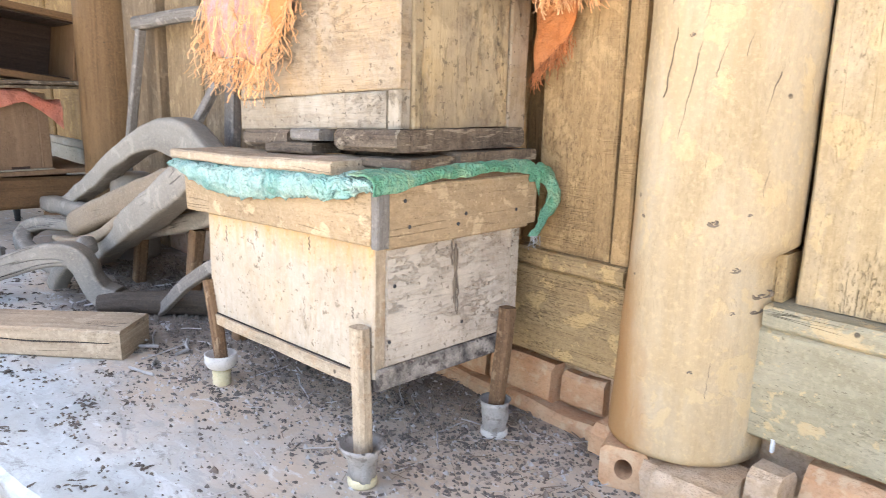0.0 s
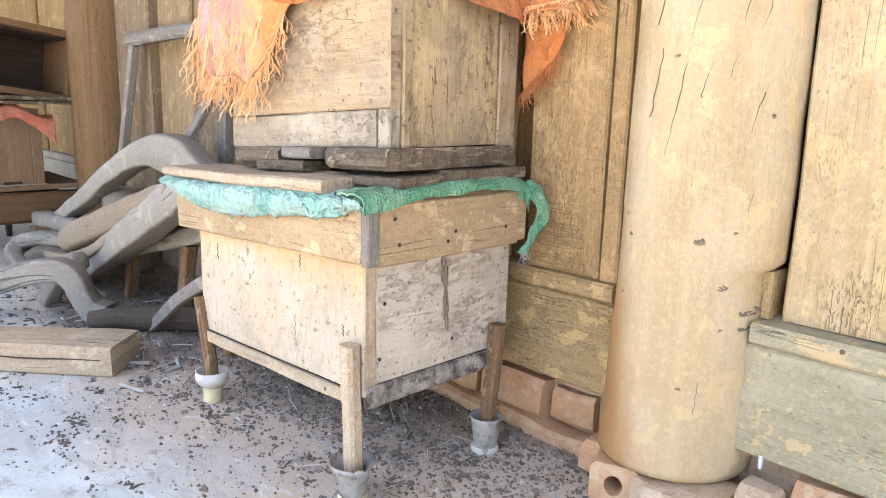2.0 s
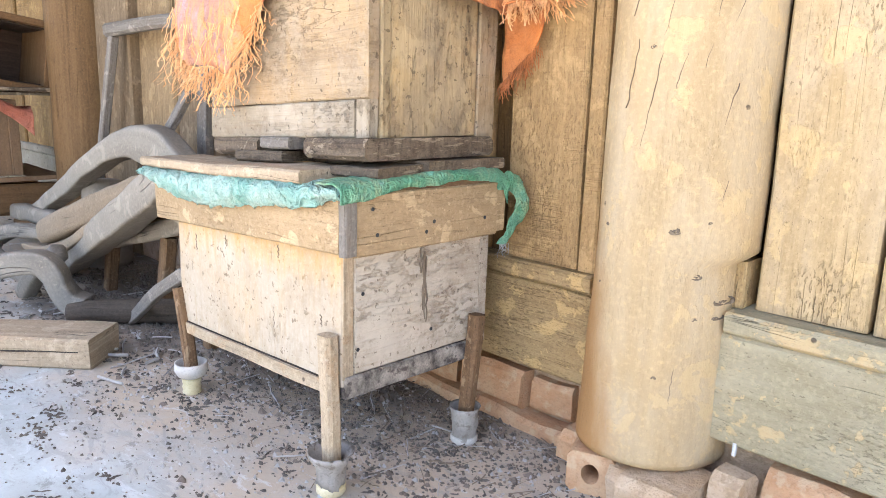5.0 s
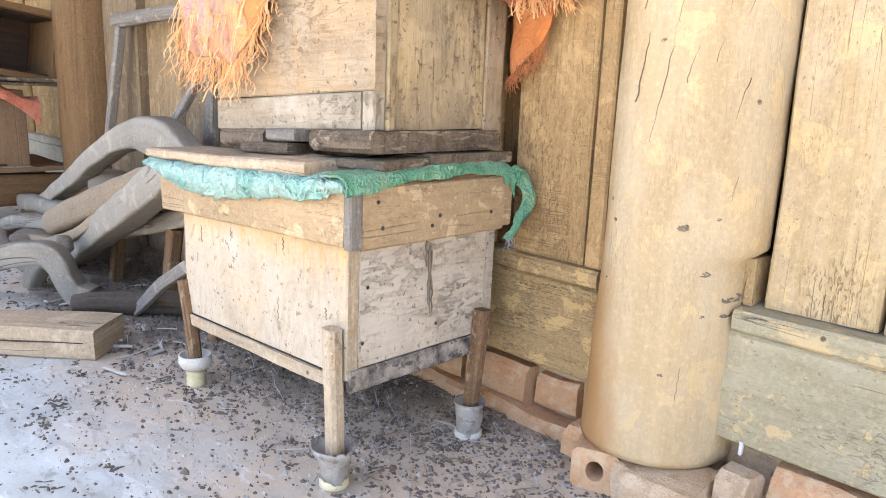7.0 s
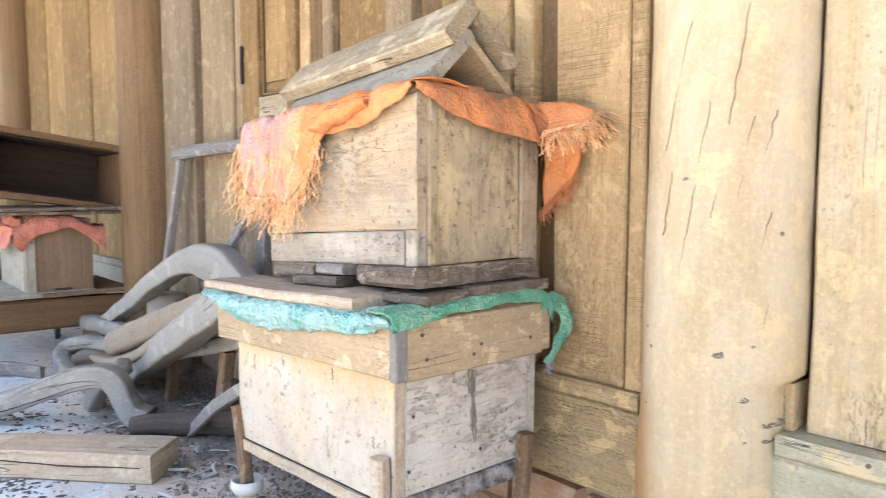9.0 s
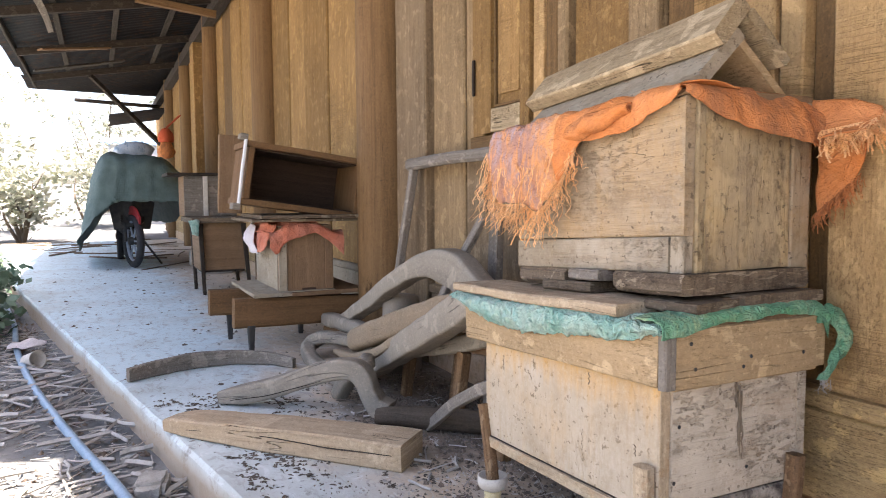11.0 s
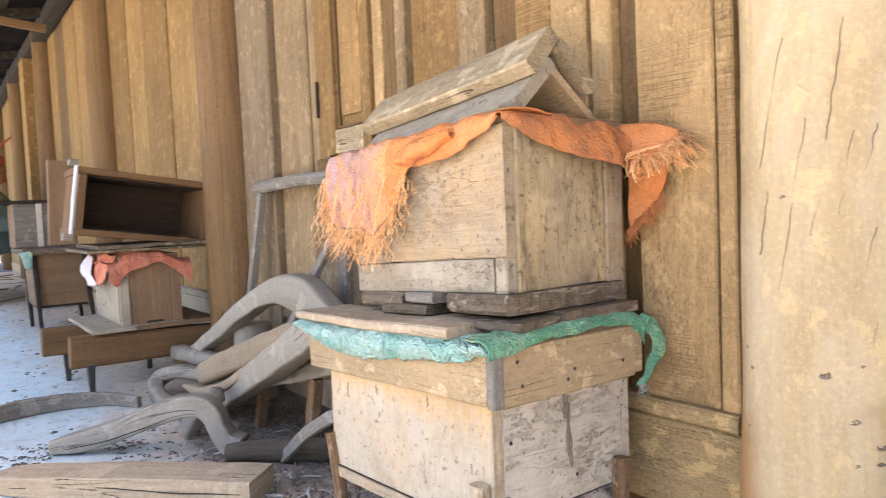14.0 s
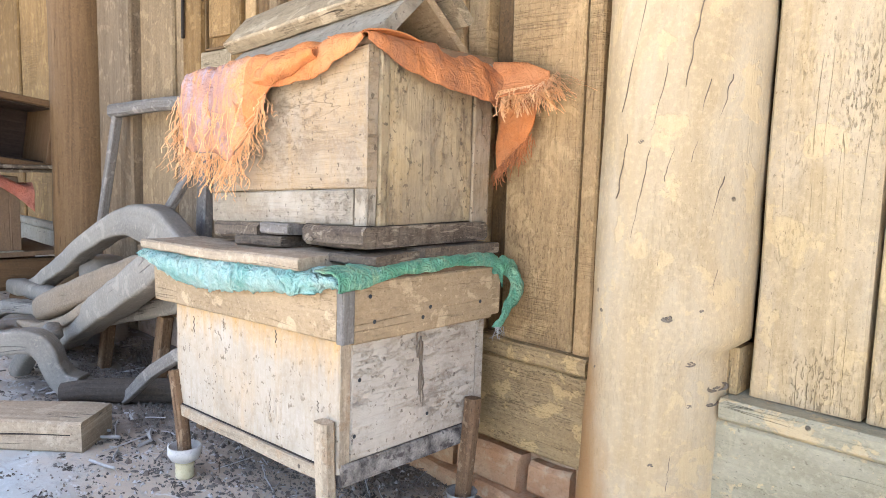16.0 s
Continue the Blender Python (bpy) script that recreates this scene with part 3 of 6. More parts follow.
def fringe(roots, length, spread, width=0.0022, steps=5, out=(0, -1, 0), seed=1, curl=0.012):
    """Loose threads hanging from root points."""
    r = random.Random(seed)
    bm = bmesh.new()
    for root in roots:
        p = Vector(root)
        ln = length * r.uniform(0.35, 1.25)
        d = Vector((r.gauss(0, spread), r.gauss(0, spread), 0)) + Vector(out) * r.uniform(0, spread * 1.2)
        w = width * r.uniform(0.6, 1.4)
        a = r.uniform(0, math.pi)
        o = Vector((math.cos(a), math.sin(a), 0)) * w / 2
        prev = None
        for k in range(steps + 1):
            t = k / steps
            c = p + d * t + Vector((0, 0, -ln * t)) + (noise.noise_vector(p * 60 + Vector((0, 0, t * 3))) + 0.4 * noise.noise_vector(p * 90 + Vector((0, 0, t * 9)))) * curl * t
            q = o.cross(Vector((0, 0, 1)))
            ring = [bm.verts.new(c + o * (1 - 0.5 * t)), bm.verts.new(c - o * 0.5 + q), bm.verts.new(c - o * 0.5 - q)]
            if prev:
                for j in range(3):
                    bm.faces.new((prev[j], prev[(j + 1) % 3], ring[(j + 1) % 3], ring[j]))
            prev = ring
    return bm


# ---- ground, veranda ----
def kerb_y(x):
    return -0.8 + 0.18 * x


def make_ground():
    bm = bmesh.new()
    xs = [-400, -120, -60, -34, -24, -18] + [-14 + 0.35 * k for k in range(52)] + [8, 20, 60, 400]
    ys = [-400, -120, -50, -24, -14, -9, -6] + [-4.5 + 0.2 * k for k in range(24)] + [1.5, 6, 20, 60, 400]
    g = []
    for x in xs:
        row = []
        for y in ys:
            z = -0.12
            if y < kerb_y(x) - 0.06 and y > -6 and -14 < x < 4:
                z += 0.035 * noise.noise(Vector((x * 1.7, y * 1.7, 0))) + 0.02 * noise.noise(Vector((x * 6, y * 6, 3)))
            if x < -16:
                z += min(2.0, (-16 - x) * 0.06) * max(0.0, min(1.0, (-y + 3) / 5))
            row.append(bm.verts.new((x, y, z)))
        g.append(row)
    for a, b in zip(g, g[1:]):
        for j in range(len(ys) - 1):
            bm.faces.new((a[j], b[j], b[j + 1], a[j + 1]))
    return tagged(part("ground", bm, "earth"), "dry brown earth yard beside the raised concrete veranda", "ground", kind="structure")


def make_floor():
    bm = bmesh.new()
    xs = [-13 + 0.12 * k for k in range(134)]
    top, low, back = [], [], []
    lip = []
    for x in xs:
        y = kerb_y(x) + 0.008 * noise.noise(Vector((x * 5, 0, 0)))
        low.append(bm.verts.new((x, y - 0.004, -0.2)))
        lip.append(bm.verts.new((x, y, -0.012 + 0.004 * noise.noise(Vector((x * 9, 4, 0))))))
        top.append(bm.verts.new((x, y + 0.012, 0.0)))
        back.append(bm.verts.new((x, 0.1, 0.0)))
    for a in (low, lip, top):
        b = {id(low): lip, id(lip): top, id(top): back}[id(a)]
        for j in range(len(xs) - 1):
            bm.faces.new((a[j], a[j + 1], b[j + 1], b[j]))
    bm.faces.new((low[-1], lip[-1], top[-1], back[-1]))
    bm.faces.new((low[0], lip[0], top[0], back[0]))
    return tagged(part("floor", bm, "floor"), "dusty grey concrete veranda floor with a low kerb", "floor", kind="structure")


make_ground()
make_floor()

# ---- house wall ----
BACK = 0.06  # the wall beyond the hives stands this much further back


def far_x(x):
    return 0.74 + (x - 0.74) * 1.05


wall = board("wall", (-17, 3.2, 0.122, 0.2, 0.0, 3.0), "wall_dark", None, "x", wob=0.0)
tagged(wall, "old timber house wall of upright ochre-brown planks", "wall", kind="structure")

PLANKS = [  # x0, x1, front y, z0, z1, material
    (0.345, 0.507, 0.0, 0.355, 2.95, "wall_pale"), (0.51, 0.74, 0.002, 0.355, 2.95, "wall_pale"),
    (0.743, 0.99, 0.0, 0.355, 2.95, "wall_pale"), (0.993, 1.2, 0.003, 0.355, 2.95, "wall_pale"),
    (1.2, 3.2, 0.004, 0.355, 2.95, "wall_pale"),
    (0.012, 0.052, -0.004, 0.35, 2.95, "wall_lit"), (-0.169, 0.009, 0.0, 0.35, 2.95, "wall_lit"),
    (-0.225, -0.173, 0.022, 0.35, 2.95, "wall_dark"), (-0.288, -0.228, 0.0, 0.35, 2.95, "wall_lit"),
    (-0.4, -0.292, -0.008, 0.35, 2.95, "wall_lit"), (-0.527, -0.403, 0.002, 0.35, 2.95, "wall"),
    (-0.634, -0.53, 0.026, 0.35, 2.95, "wall_dark"), (-0.753, -0.638, 0.0, 0.35, 2.95, "wall_dusty"),
    (-1.0, -0.757, 0.018, 0.35, 2.95, "wall_mid"), (-1.06, -1.003, -0.006, 0.35, 2.95, "wall_dusty"),
    (-1.133, -1.063, 0.004, 0.9, 2.95, "wall_dark"), (-1.133, -1.063, 0.004, 0.35, 0.897, "wall_grey"),
    (-1.4, -1.137, 0.0, 0.35, 0.875, "wall_grey"), (-1.66, -1.403, 0.003, 0.35, 0.875, "wall_grey"),
    (-1.945, -1.667, 0.0, 0.35, 2.95, "wall_dusty"), (-2.27, -1.95, -0.035, 0.0, 2.95, "wall_grey"),
    (-2.9, -2.45, 0.0, 0.35, 2.95, "wall_mid"), (-3.41, -2.903, 0.006, 0.35, 2.95, "wall"), (-3.936, -3.413, -0.004, 0.35, 2.95, "wall_mid"),
    (-4.36, -3.94, 0.006, 0.35, 2.95, "wall"), (-5.2, -4.365, 0.0, 0.35, 2.95, "wall_mid"),
    (-5.75, -5.205, 0.012, 0.35, 2.95, "wall"), (-6.2, -5.755, 0.006, 0.35, 2.95, "wall"),
    (-6.75, -6.205, 0.0, 0.35, 2.95, "wall"), (-7.25, -6.755, 0.004, 0.35, 2.95, "wall_dark"),
    (-7.7, -7.255, 0.0, 0.35, 2.95, "wall"), (-8.4, -7.95, 0.0, 0.35, 2.95, "wall"),
    (-9.0, -8.405, 0.005, 0.35, 2.95, "wall"), (-9.7, -9.005, 0.0, 0.35, 2.95, "wall_dark"),
    (-10.3, -9.705, 0.0, 0.35, 2.95, "wall"), (-11.2, -10.5, 0.0, 0.35, 2.95, "wall"),
    (-12.0, -11.205, 0.004, 0.35, 2.95, "wall"), (-13.0, -12.005, 0.0, 0.35, 2.95, "wall"), (-15.0, -13.1, 0.0, 0.35, 2.95, "wall_dark"), (-17.0, -15.005, 0.0, 0.35, 2.95, "wall"),
]
for x0, x1, y, z0, z1, m in PLANKS:
    far = x1 < -0.756
    if far:
        x0, x1, y = far_x(x0), far_x(x1), y + BACK
    board("plank", (x0 + 0.002, x1 - 0.002, y, 0.058 + BACK * far, z0, z1), m, wall, "z", bevel=0.007 if x1 < -0.7 else 0.004, wob=0.003)


def dado(x0, x1, near=False, material="wall_worn"):
    """Sill rail and dado board between two pillars."""
    b = BACK if x1 < -0.756 else 0.0
    if b:
        x0, x1 = far_x(x0), far_x(x1)
    board("sill_rail", (x0, x1, (-0.042 if near else -0.026) + b, 0.058 + b, 0.317, 0.353), material, wall, "x", bevel=0.006, wob=0.003)
    board("dado_board", (x0 - (0.02 if near else 0), x1, (-0.034 if near else -0.014) + b, 0.055 + b, 0.132, 0.315), material, wall, "x", bevel=0.005, wob=0.003)


board("bolt", (0.353, 0.359, -0.036, -0.028, 0.118, 0.14), "metal_strip", wall, "z", "short bright strip under the dado board")
dado(0.32, 3.2, True, "dado_grey")
dado(-1.945, -0.78, False, "wall_grey")
dado(-0.777, 0.06)
dado(-5.0, -2.47, False, "hive_pale")
dado(-7.7, -5.2)
dado(-10.3, -7.95)
dado(-14.0, -10.5)
board("post_tenon", (0.3, 0.332, -0.012, 0.05, 0.354, 0.43), "wall_worn", wall, "z")
# panelled shutter
shutter = tagged(new("window_1"), "closed wooden shutter with a raised panel and weathered frame", "window", kind="structure")
shutter.location = (-1.46, 0.06, 0.96)
for name, (x0, x1, y0, y1, z0, z1), m, axis, label in (
        ("stile", (-1.503, -1.436, -0.02, 0.03, 0.956, 2.2), "wall_mid", "z", ""), ("stile", (-1.246, -1.19, -0.02, 0.03, 0.956, 2.2), "wall_mid", "z", ""),
        ("bottom_rail", (-1.435, -1.247, -0.018, 0.03, 0.958, 1.04), "roof_wood", "x", "bleached pale bottom rail"), ("top_rail", (-1.435, -1.247, -0.018, 0.03, 2.06, 2.2), "wall_mid", "x", ""),
        ("panel", (-1.435, -1.247, 0.006, 0.03, 1.041, 2.059), "wall_mid", "z", ""), ("raised_field", (-1.405, -1.272, -0.004, 0.005, 1.085, 2.02), "wall", "z", ""),
        ("bead", (-1.432, -1.424, -0.006, 0.0055, 1.045, 2.05), "wall_dark", "z", ""), ("bead", (-1.258, -1.25, -0.006, 0.0055, 1.045, 2.05), "wall_dark", "z", ""), ("bead", (-1.423, -1.259, -0.006, 0.0055, 1.045, 1.053), "wall_dark", "x", ""),
        ("sill", (-1.6, -1.13, -0.008, 0.05, 0.885, 0.95), "wall_dark", "x", ""), ("hinge_strap", (-1.585, -1.573, -0.012, -0.002, 1.1, 1.23), "stain", "z", "black iron hinge"),
        # right jamb takes the brighter plank colour to look sunlit
        ("jamb", (-1.6, -1.508, 0.0, 0.05, 0.952, 2.95), "wall_mid", "z", ""), ("jamb", (-1.186, -1.13, -0.004, 0.05, 0.952, 2.95), "wall_lit", "z", "pale jamb with sunlight painted in"),
        ("jamb", (-1.66, -1.603, 0.008, 0.05, 0.876, 2.95), "wall_dusty", "z", ""), ("head_board", (-1.507, -1.187, 0.0, 0.05, 2.21, 2.95), "wall_mid", "x", "")):
    k = 1.04
    board(name, (far_x(x0), far_x(x1), y0 + BACK, y1 + BACK, 0.73 + (z0 - 0.73) * k, 0.73 + (z1 - 0.73) * k), m, shutter, axis, label, bevel=0.003, wob=0.002)
# bricks of the plinth, nearest stretch laid singly
bricks = tagged(new("plinth"), "crumbling plinth of orange bricks under the wall", "plinth", kind="structure")
bricks.location = (-0.4, 0, 0)
part("mortar", slab(bmesh.new(), -14, 3.2, 0.034, 0.059, -0.01, 0.131, "x", wob=0.004, n=60), "mortar", bricks)
BRICKS = [(-0.268, -0.098, -0.012, 0.022, 0.126), (-0.086, 0.022, 0.004, 0.03, 0.122), (-0.45, -0.282, -0.008, 0.02, 0.12), (-0.65, -0.462, -0.012, 0.02, 0.12), (-0.86, -0.662, -0.01, 0.02, 0.12), (-1.07, -0.872, -0.012, 0.02, 0.12), (-1.28, -1.082, -0.01, 0.02, 0.12),
          (0.4, 0.6, -0.03, 0.03, 0.125), (0.61, 0.82, -0.03, 0.03, 0.125), (0.83, 1.04, -0.03, 0.03, 0.125), (1.05, 1.26, -0.03, 0.03, 0.125)]
for x0, x1, y0, z0, z1 in BRICKS:
    board("brick", (x0 + 0.004, x1 - 0.004, y0 + 0.004, 0.052, z0, z1 - 0.014), "brick", bricks, "x", bevel=0.016, wob=0.012, n=10)
for x0, x1 in ((-1.3, -0.62), (-0.62, -0.2), (-0.2, 0.06)):
    board("mortar_ledge", (x0, x1, -0.036, 0.05, -0.01, 0.03), "brick", bricks, "x", bevel=0.012, wob=0.014, n=24)

# ---- pillars ----


def pillar(x, y, r, z0, material, label, flare=1.0):
    pts = [(x, y, z0, 2 * r * flare, 2 * r * flare), (x, y, 0.5, 2 * r, 2 * r), (x + 0.01, y, 1.2, 2 * r * 0.99, 2 * r * 0.99), (x + 0.01, y, 2.95, 1.9 * r, 1.9 * r)]
    p = bar("pillar", pts, material, None, 24, (0, 1, 0), 0, 0.004, 32)
    return tagged(p, label, "pillar", "house pillars")


bm = sweep(bmesh.new(), [(0.184, -0.002, 0.084 + 2.866 * k / 8, 0.268, 0.268) for k in range(9)], 160, (0, 1, 0), 0, 0.003, 56)
def taper(z):
    """How far the pillar's face by the hive draws in with height."""
    return 0.018 + 0.017 * min(max((z - 0.1) / 0.35, 0.0), 1.0) + 0.006 * min(max((z - 0.45) / 0.6, 0.0), 1.0)


for v in bm.verts:
    if v.co.x < 0.184:
        v.co.x += taper(v.co.z) * (0.184 - v.co.x) / 0.134
for v in bm.verts:  # the upper shaft overlaps the wall plank, the foot is cut back to a notch
    if v.co.z > 0.436 and v.co.x > 0.25:
        v.co.x += (v.co.x - 0.25) * 0.34
tagged(part("pillar", bm, "pillar", None, "", True), "thick round pale timber pillar with cracks, standing on bricks", "pillar", "house pillars")
near = bpy.data.objects["pillar"]


def mark(x, z0, z1, w, lean=0.0):
    """A dark wavy crack, or a knot of small curved flecks, lying in the face of the near pillar."""
    q = random.Random(int(x * 9000 + z0 * 900))

    def face(px):
        if px < 0.184:
            return -0.002 - math.sqrt(max(0.134 ** 2 - ((0.184 - px) / (1 - taper(z0) / 0.134)) ** 2, 0.0004)) + 0.0012
        bx = px if px < 0.25 or z0 < 0.43 else 0.25 + (px - 0.25) / 1.34
        return -0.002 - math.sqrt(max(0.134 ** 2 - (bx - 0.184) ** 2, 0.0004)) + 0.0012

    if z1 - z0 < 0.05:
        lines = []
        for _ in range(3):
            a0, turn, rad = q.uniform(0, 6.3), q.uniform(1.0, 2.4), w * q.uniform(0.2, 0.5)
            lines.append(([(x + rad * math.cos(a0 + turn * k / 4), z0 + 0.7 * rad * math.sin(a0 + turn * k / 4)) for k in range(5)], w * q.uniform(0.1, 0.18)))
        lines.append(([(x + 0.0012 * k - 0.0024, z0 + q.uniform(-1, 1) * 0.0012) for k in range(5)], 0.0022))
    else:
        lines = [([(x + lean * k / 8 + q.uniform(-1, 1) * 0.0016, z0 + (z1 - z0) * k / 8) for k in range(9)], w * 0.38)]
    for line, fw in lines:
        pts = [(px, face(px), pz, fw * (0.3 if k in (0, len(line) - 1) else 1.0), 0.004) for k, (px, pz) in enumerate(line)]
        bar("crack" if z1 - z0 >= 0.05 else "knot", pts, "twig", near, len(line) * 2, (0, 1, 0), 0.0003, 0.0006)


for x, z0, z1, w, lean in ((0.258, 0.481, 0.485, 0.02, 0.0), (0.286, 0.409, 0.413, 0.015, 0.0), (0.312, 0.367, 0.37, 0.022, 0.0), (0.308, 0.342, 0.345, 0.014, 0.0), (0.29, 0.34, 0.343, 0.01, 0.0), (0.246, 0.6, 0.603, 0.012, 0.0), (0.207, 0.749, 0.752, 0.009, 0.0), (0.15, 0.476, 0.479, 0.009, 0.0), (0.142, 0.379, 0.382, 0.007, 0.0), (0.3, 0.495, 0.498, 0.007, 0.0), (0.25, 0.24, 0.244, 0.01, 0.0),
                          (0.262, 0.83, 1.005, 0.0016, 0.02), (0.276, 0.72, 0.842, 0.0017, 0.015), (0.3, 0.62, 0.7, 0.0013, 0.012), (0.24, 0.56, 0.66, 0.0012, 0.014), (0.2, 0.6, 0.74, 0.0013, 0.02), (0.31, 0.5, 0.56, 0.0011, 0.003), (0.17, 0.66, 0.76, 0.001, 0.014), (0.305, 0.785, 0.85, 0.0014, 0.01), (0.171, 0.794, 0.987, 0.0015, 0.038), (0.221, 0.765, 0.865, 0.0015, 0.018), (0.242, 0.69, 0.743, 0.0013, 0.011), (0.27, 0.2, 0.26, 0.0016, 0.004)):
    mark(x, z0, z1, w, lean)
for px, pr in ((-2.432, 0.14), (-4.996, 0.125), (-7.82, 0.12), (-10.4, 0.12), (-13.0, 0.12)):
    pillar(far_x(px), -0.03 + BACK, pr, 0.0, "pillar_dark", "round brown timber pillar set in the house wall")
post = part("post", slab(bmesh.new(), far_x(-8.761) - 0.2, far_x(-8.761) + 0.16, -0.09, 0.05, 0.0, 2.75, "z"), "wall", None)
tagged(post, "broad squared timber post set in the house wall", "post")

# ---- roof ----


def roof_z(y):
    return 2.95 + 0.17 * (y - 0.05)


def corrugated(x0, x1, y0, y1, lift=0.0, ragged=0.05, pitch=0.078, skew=0.0):
    bm = bmesh.new()
    n = int((x1 - x0) / pitch * 6)
    rows = []
    for k in range(n + 1):
        x = x0 + (x1 - x0) * k / n
        cut = y0 + ragged * noise.noise(Vector((math.floor(x / 0.8) * 3.1, 7, 0))) * 3
        w = 0.01 * math.sin(2 * math.pi * x / pitch)
        row = []
        for j in range(7):
            y = cut + (y1 - cut) * j / 6
            row.append(bm.verts.new((x - skew * (y - y0) * (1 - k / n), y, roof_z(y) + w + lift)))
        rows.append(row)
    for a, b in zip(rows, rows[1:]):
        for j in range(6):
            bm.faces.new((a[j], b[j], b[j + 1], a[j + 1]))
    return bm


roof = thing("roof", -3, -0.9, 2.4, "low rusty corrugated iron roof over the veranda on dark rafters", "roof", kind="structure")
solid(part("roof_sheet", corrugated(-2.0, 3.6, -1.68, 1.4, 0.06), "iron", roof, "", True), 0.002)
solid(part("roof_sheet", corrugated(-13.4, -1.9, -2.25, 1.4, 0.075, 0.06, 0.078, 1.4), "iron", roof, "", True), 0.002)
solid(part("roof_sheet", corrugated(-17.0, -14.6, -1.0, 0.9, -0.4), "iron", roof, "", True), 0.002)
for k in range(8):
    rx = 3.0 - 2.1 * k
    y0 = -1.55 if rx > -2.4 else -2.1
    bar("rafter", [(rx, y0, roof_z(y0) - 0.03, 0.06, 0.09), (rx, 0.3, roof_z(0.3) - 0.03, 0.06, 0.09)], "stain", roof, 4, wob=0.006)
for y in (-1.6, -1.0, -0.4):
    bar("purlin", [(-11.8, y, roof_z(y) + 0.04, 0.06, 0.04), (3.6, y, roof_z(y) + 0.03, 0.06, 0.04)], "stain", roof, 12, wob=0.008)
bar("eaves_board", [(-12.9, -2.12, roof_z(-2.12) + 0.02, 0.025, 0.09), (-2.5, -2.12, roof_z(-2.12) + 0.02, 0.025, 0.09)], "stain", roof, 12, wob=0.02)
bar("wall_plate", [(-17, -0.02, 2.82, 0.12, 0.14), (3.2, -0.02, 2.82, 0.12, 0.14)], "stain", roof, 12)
bar("loose_strip", [(-6.0, -1.72, 2.62, 0.06, 0.006), (-6.0, -1.68, 2.42, 0.06, 0.006), (-6.02, -1.62, 2.3, 0.05, 0.006), (-6.0, -1.55, 2.1, 0.04, 0.006)], "grey", roof, 10, (1, 0, 0), 0.002, 0.012, label="bent pale strip hanging from the eaves")
bar("tie_beam", [(-7.0, -0.86, 2.7, 0.07, 0.07), (-7.0, -0.1, 2.62, 0.07, 0.07)], "pillar_dark", roof, 4)
bar("loose_board", [(-9.2, -1.9, 2.28, 0.16, 0.02), (-9.4, -0.9, 2.5, 0.16, 0.02)], "stain", roof, 5, wob=0.01)
bar("loose_board", [(-7.9, -1.75, 2.3, 0.12, 0.02), (-8.3, -1.1, 2.44, 0.14, 0.02)], "bench", roof, 5, wob=0.01)
bar("ridge_pole", [(-15, 1.62, 3.2, 0.1, 0.1), (3.4, 1.62, 3.2, 0.1, 0.1)], "stain", roof, 6)
bm = bmesh.new()
bk = [[bm.verts.new((bx, by, 3.28 - 0.3 * (by - 1.4))) for by in (1.38, 3.6)] for bx in (-17.0, 3.6)]
bm.faces.new((bk[0][0], bk[1][0], bk[1][1], bk[0][1]))
solid(part("back_slope", bm, "iron", roof), 0.004)
for nm, box in (("wall_back", (-17, 3.2, 3.2, 3.3, -0.12, 2.72)), ("wall_east", (3.1, 3.2, 0.161, 3.199, -0.12, 2.72)), ("wall_west", (-17, -16.9, 0.161, 3.199, -0.12, 2.72))):
    tagged(board(nm, box, "wall_dark", None, "x", wob=0.0), "plain dark timber wall closing the house", "wall", kind="structure")
bar("brace", [(-11.4, -1.3, 2.6, 0.06, 0.06), (-12.4, -0.2, 1.6, 0.07, 0.07)], "stain", roof, 4)
bar("tie_pole", [(-14.6, -1.6, 2.62, 0.07, 0.07), (-14.6, -0.1, 2.56, 0.07, 0.07)], "stain", roof, 4, sides=8)

# ---- lower hive on legs ----
TILT, X_REF = 0.05, -0.14


def hive_board(name, box, material, parent, axis="x", label="", bevel=0.003, wob=0.002):
    return board(name, box, material, parent, axis, label, bevel, wob, TILT, X_REF)


hive = thing("beehive", -0.43, -0.27, 0, "limewashed wooden box hive on four stick legs set in cups", "beehive")
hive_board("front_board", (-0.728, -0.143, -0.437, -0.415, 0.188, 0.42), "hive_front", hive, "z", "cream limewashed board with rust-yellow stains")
hive_board("side_board", (-0.165, -0.137, -0.414, -0.11, 0.206, 0.42), "hive_side", hive, "y", "pale flaking rough-sawn board", wob=0.003)
hive_board("side_board", (-0.728, -0.705, -0.414, -0.11, 0.2, 0.42), "hive_side", hive, "y")
hive_board("back_board", (-0.728, -0.137, -0.109, -0.088, 0.19, 0.42), "hive_side", hive, "x")
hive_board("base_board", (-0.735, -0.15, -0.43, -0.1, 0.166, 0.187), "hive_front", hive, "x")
hive_board("bottom_batten", (-0.158, -0.134, -0.432, -0.12, 0.166, 0.2045), "mould", hive, "y", "dark mouldy batten")
hive_board("front_batten", (-0.735, -0.176, -0.444, -0.4375, 0.166, 0.19), "leg_pale", hive, "x", "thin washed batten with a dark joint")
hive_board("joint", (-0.73, -0.178, -0.4395, -0.4372, 0.1905, 0.1935), "stain", hive, "x", "dark open joint", 0.0005, 0.0008)
hive_board("board_end", (-0.1428, -0.1405, -0.4365, -0.4155, 0.2, 0.416), "leg_pale", hive, "z", "rough brown end of the front board", 0.001, 0.0015)
hive_board("lid_front", (-0.802, -0.132, -0.452, -0.43, 0.418, 0.51), "hive_tan", hive, "x", "tan board with yellow stains")
hive_board("lid_side", (-0.138, -0.114, -0.429, -0.094, 0.412, 0.513), "hive_tan", hive, "y", "smooth tan board with nail heads")
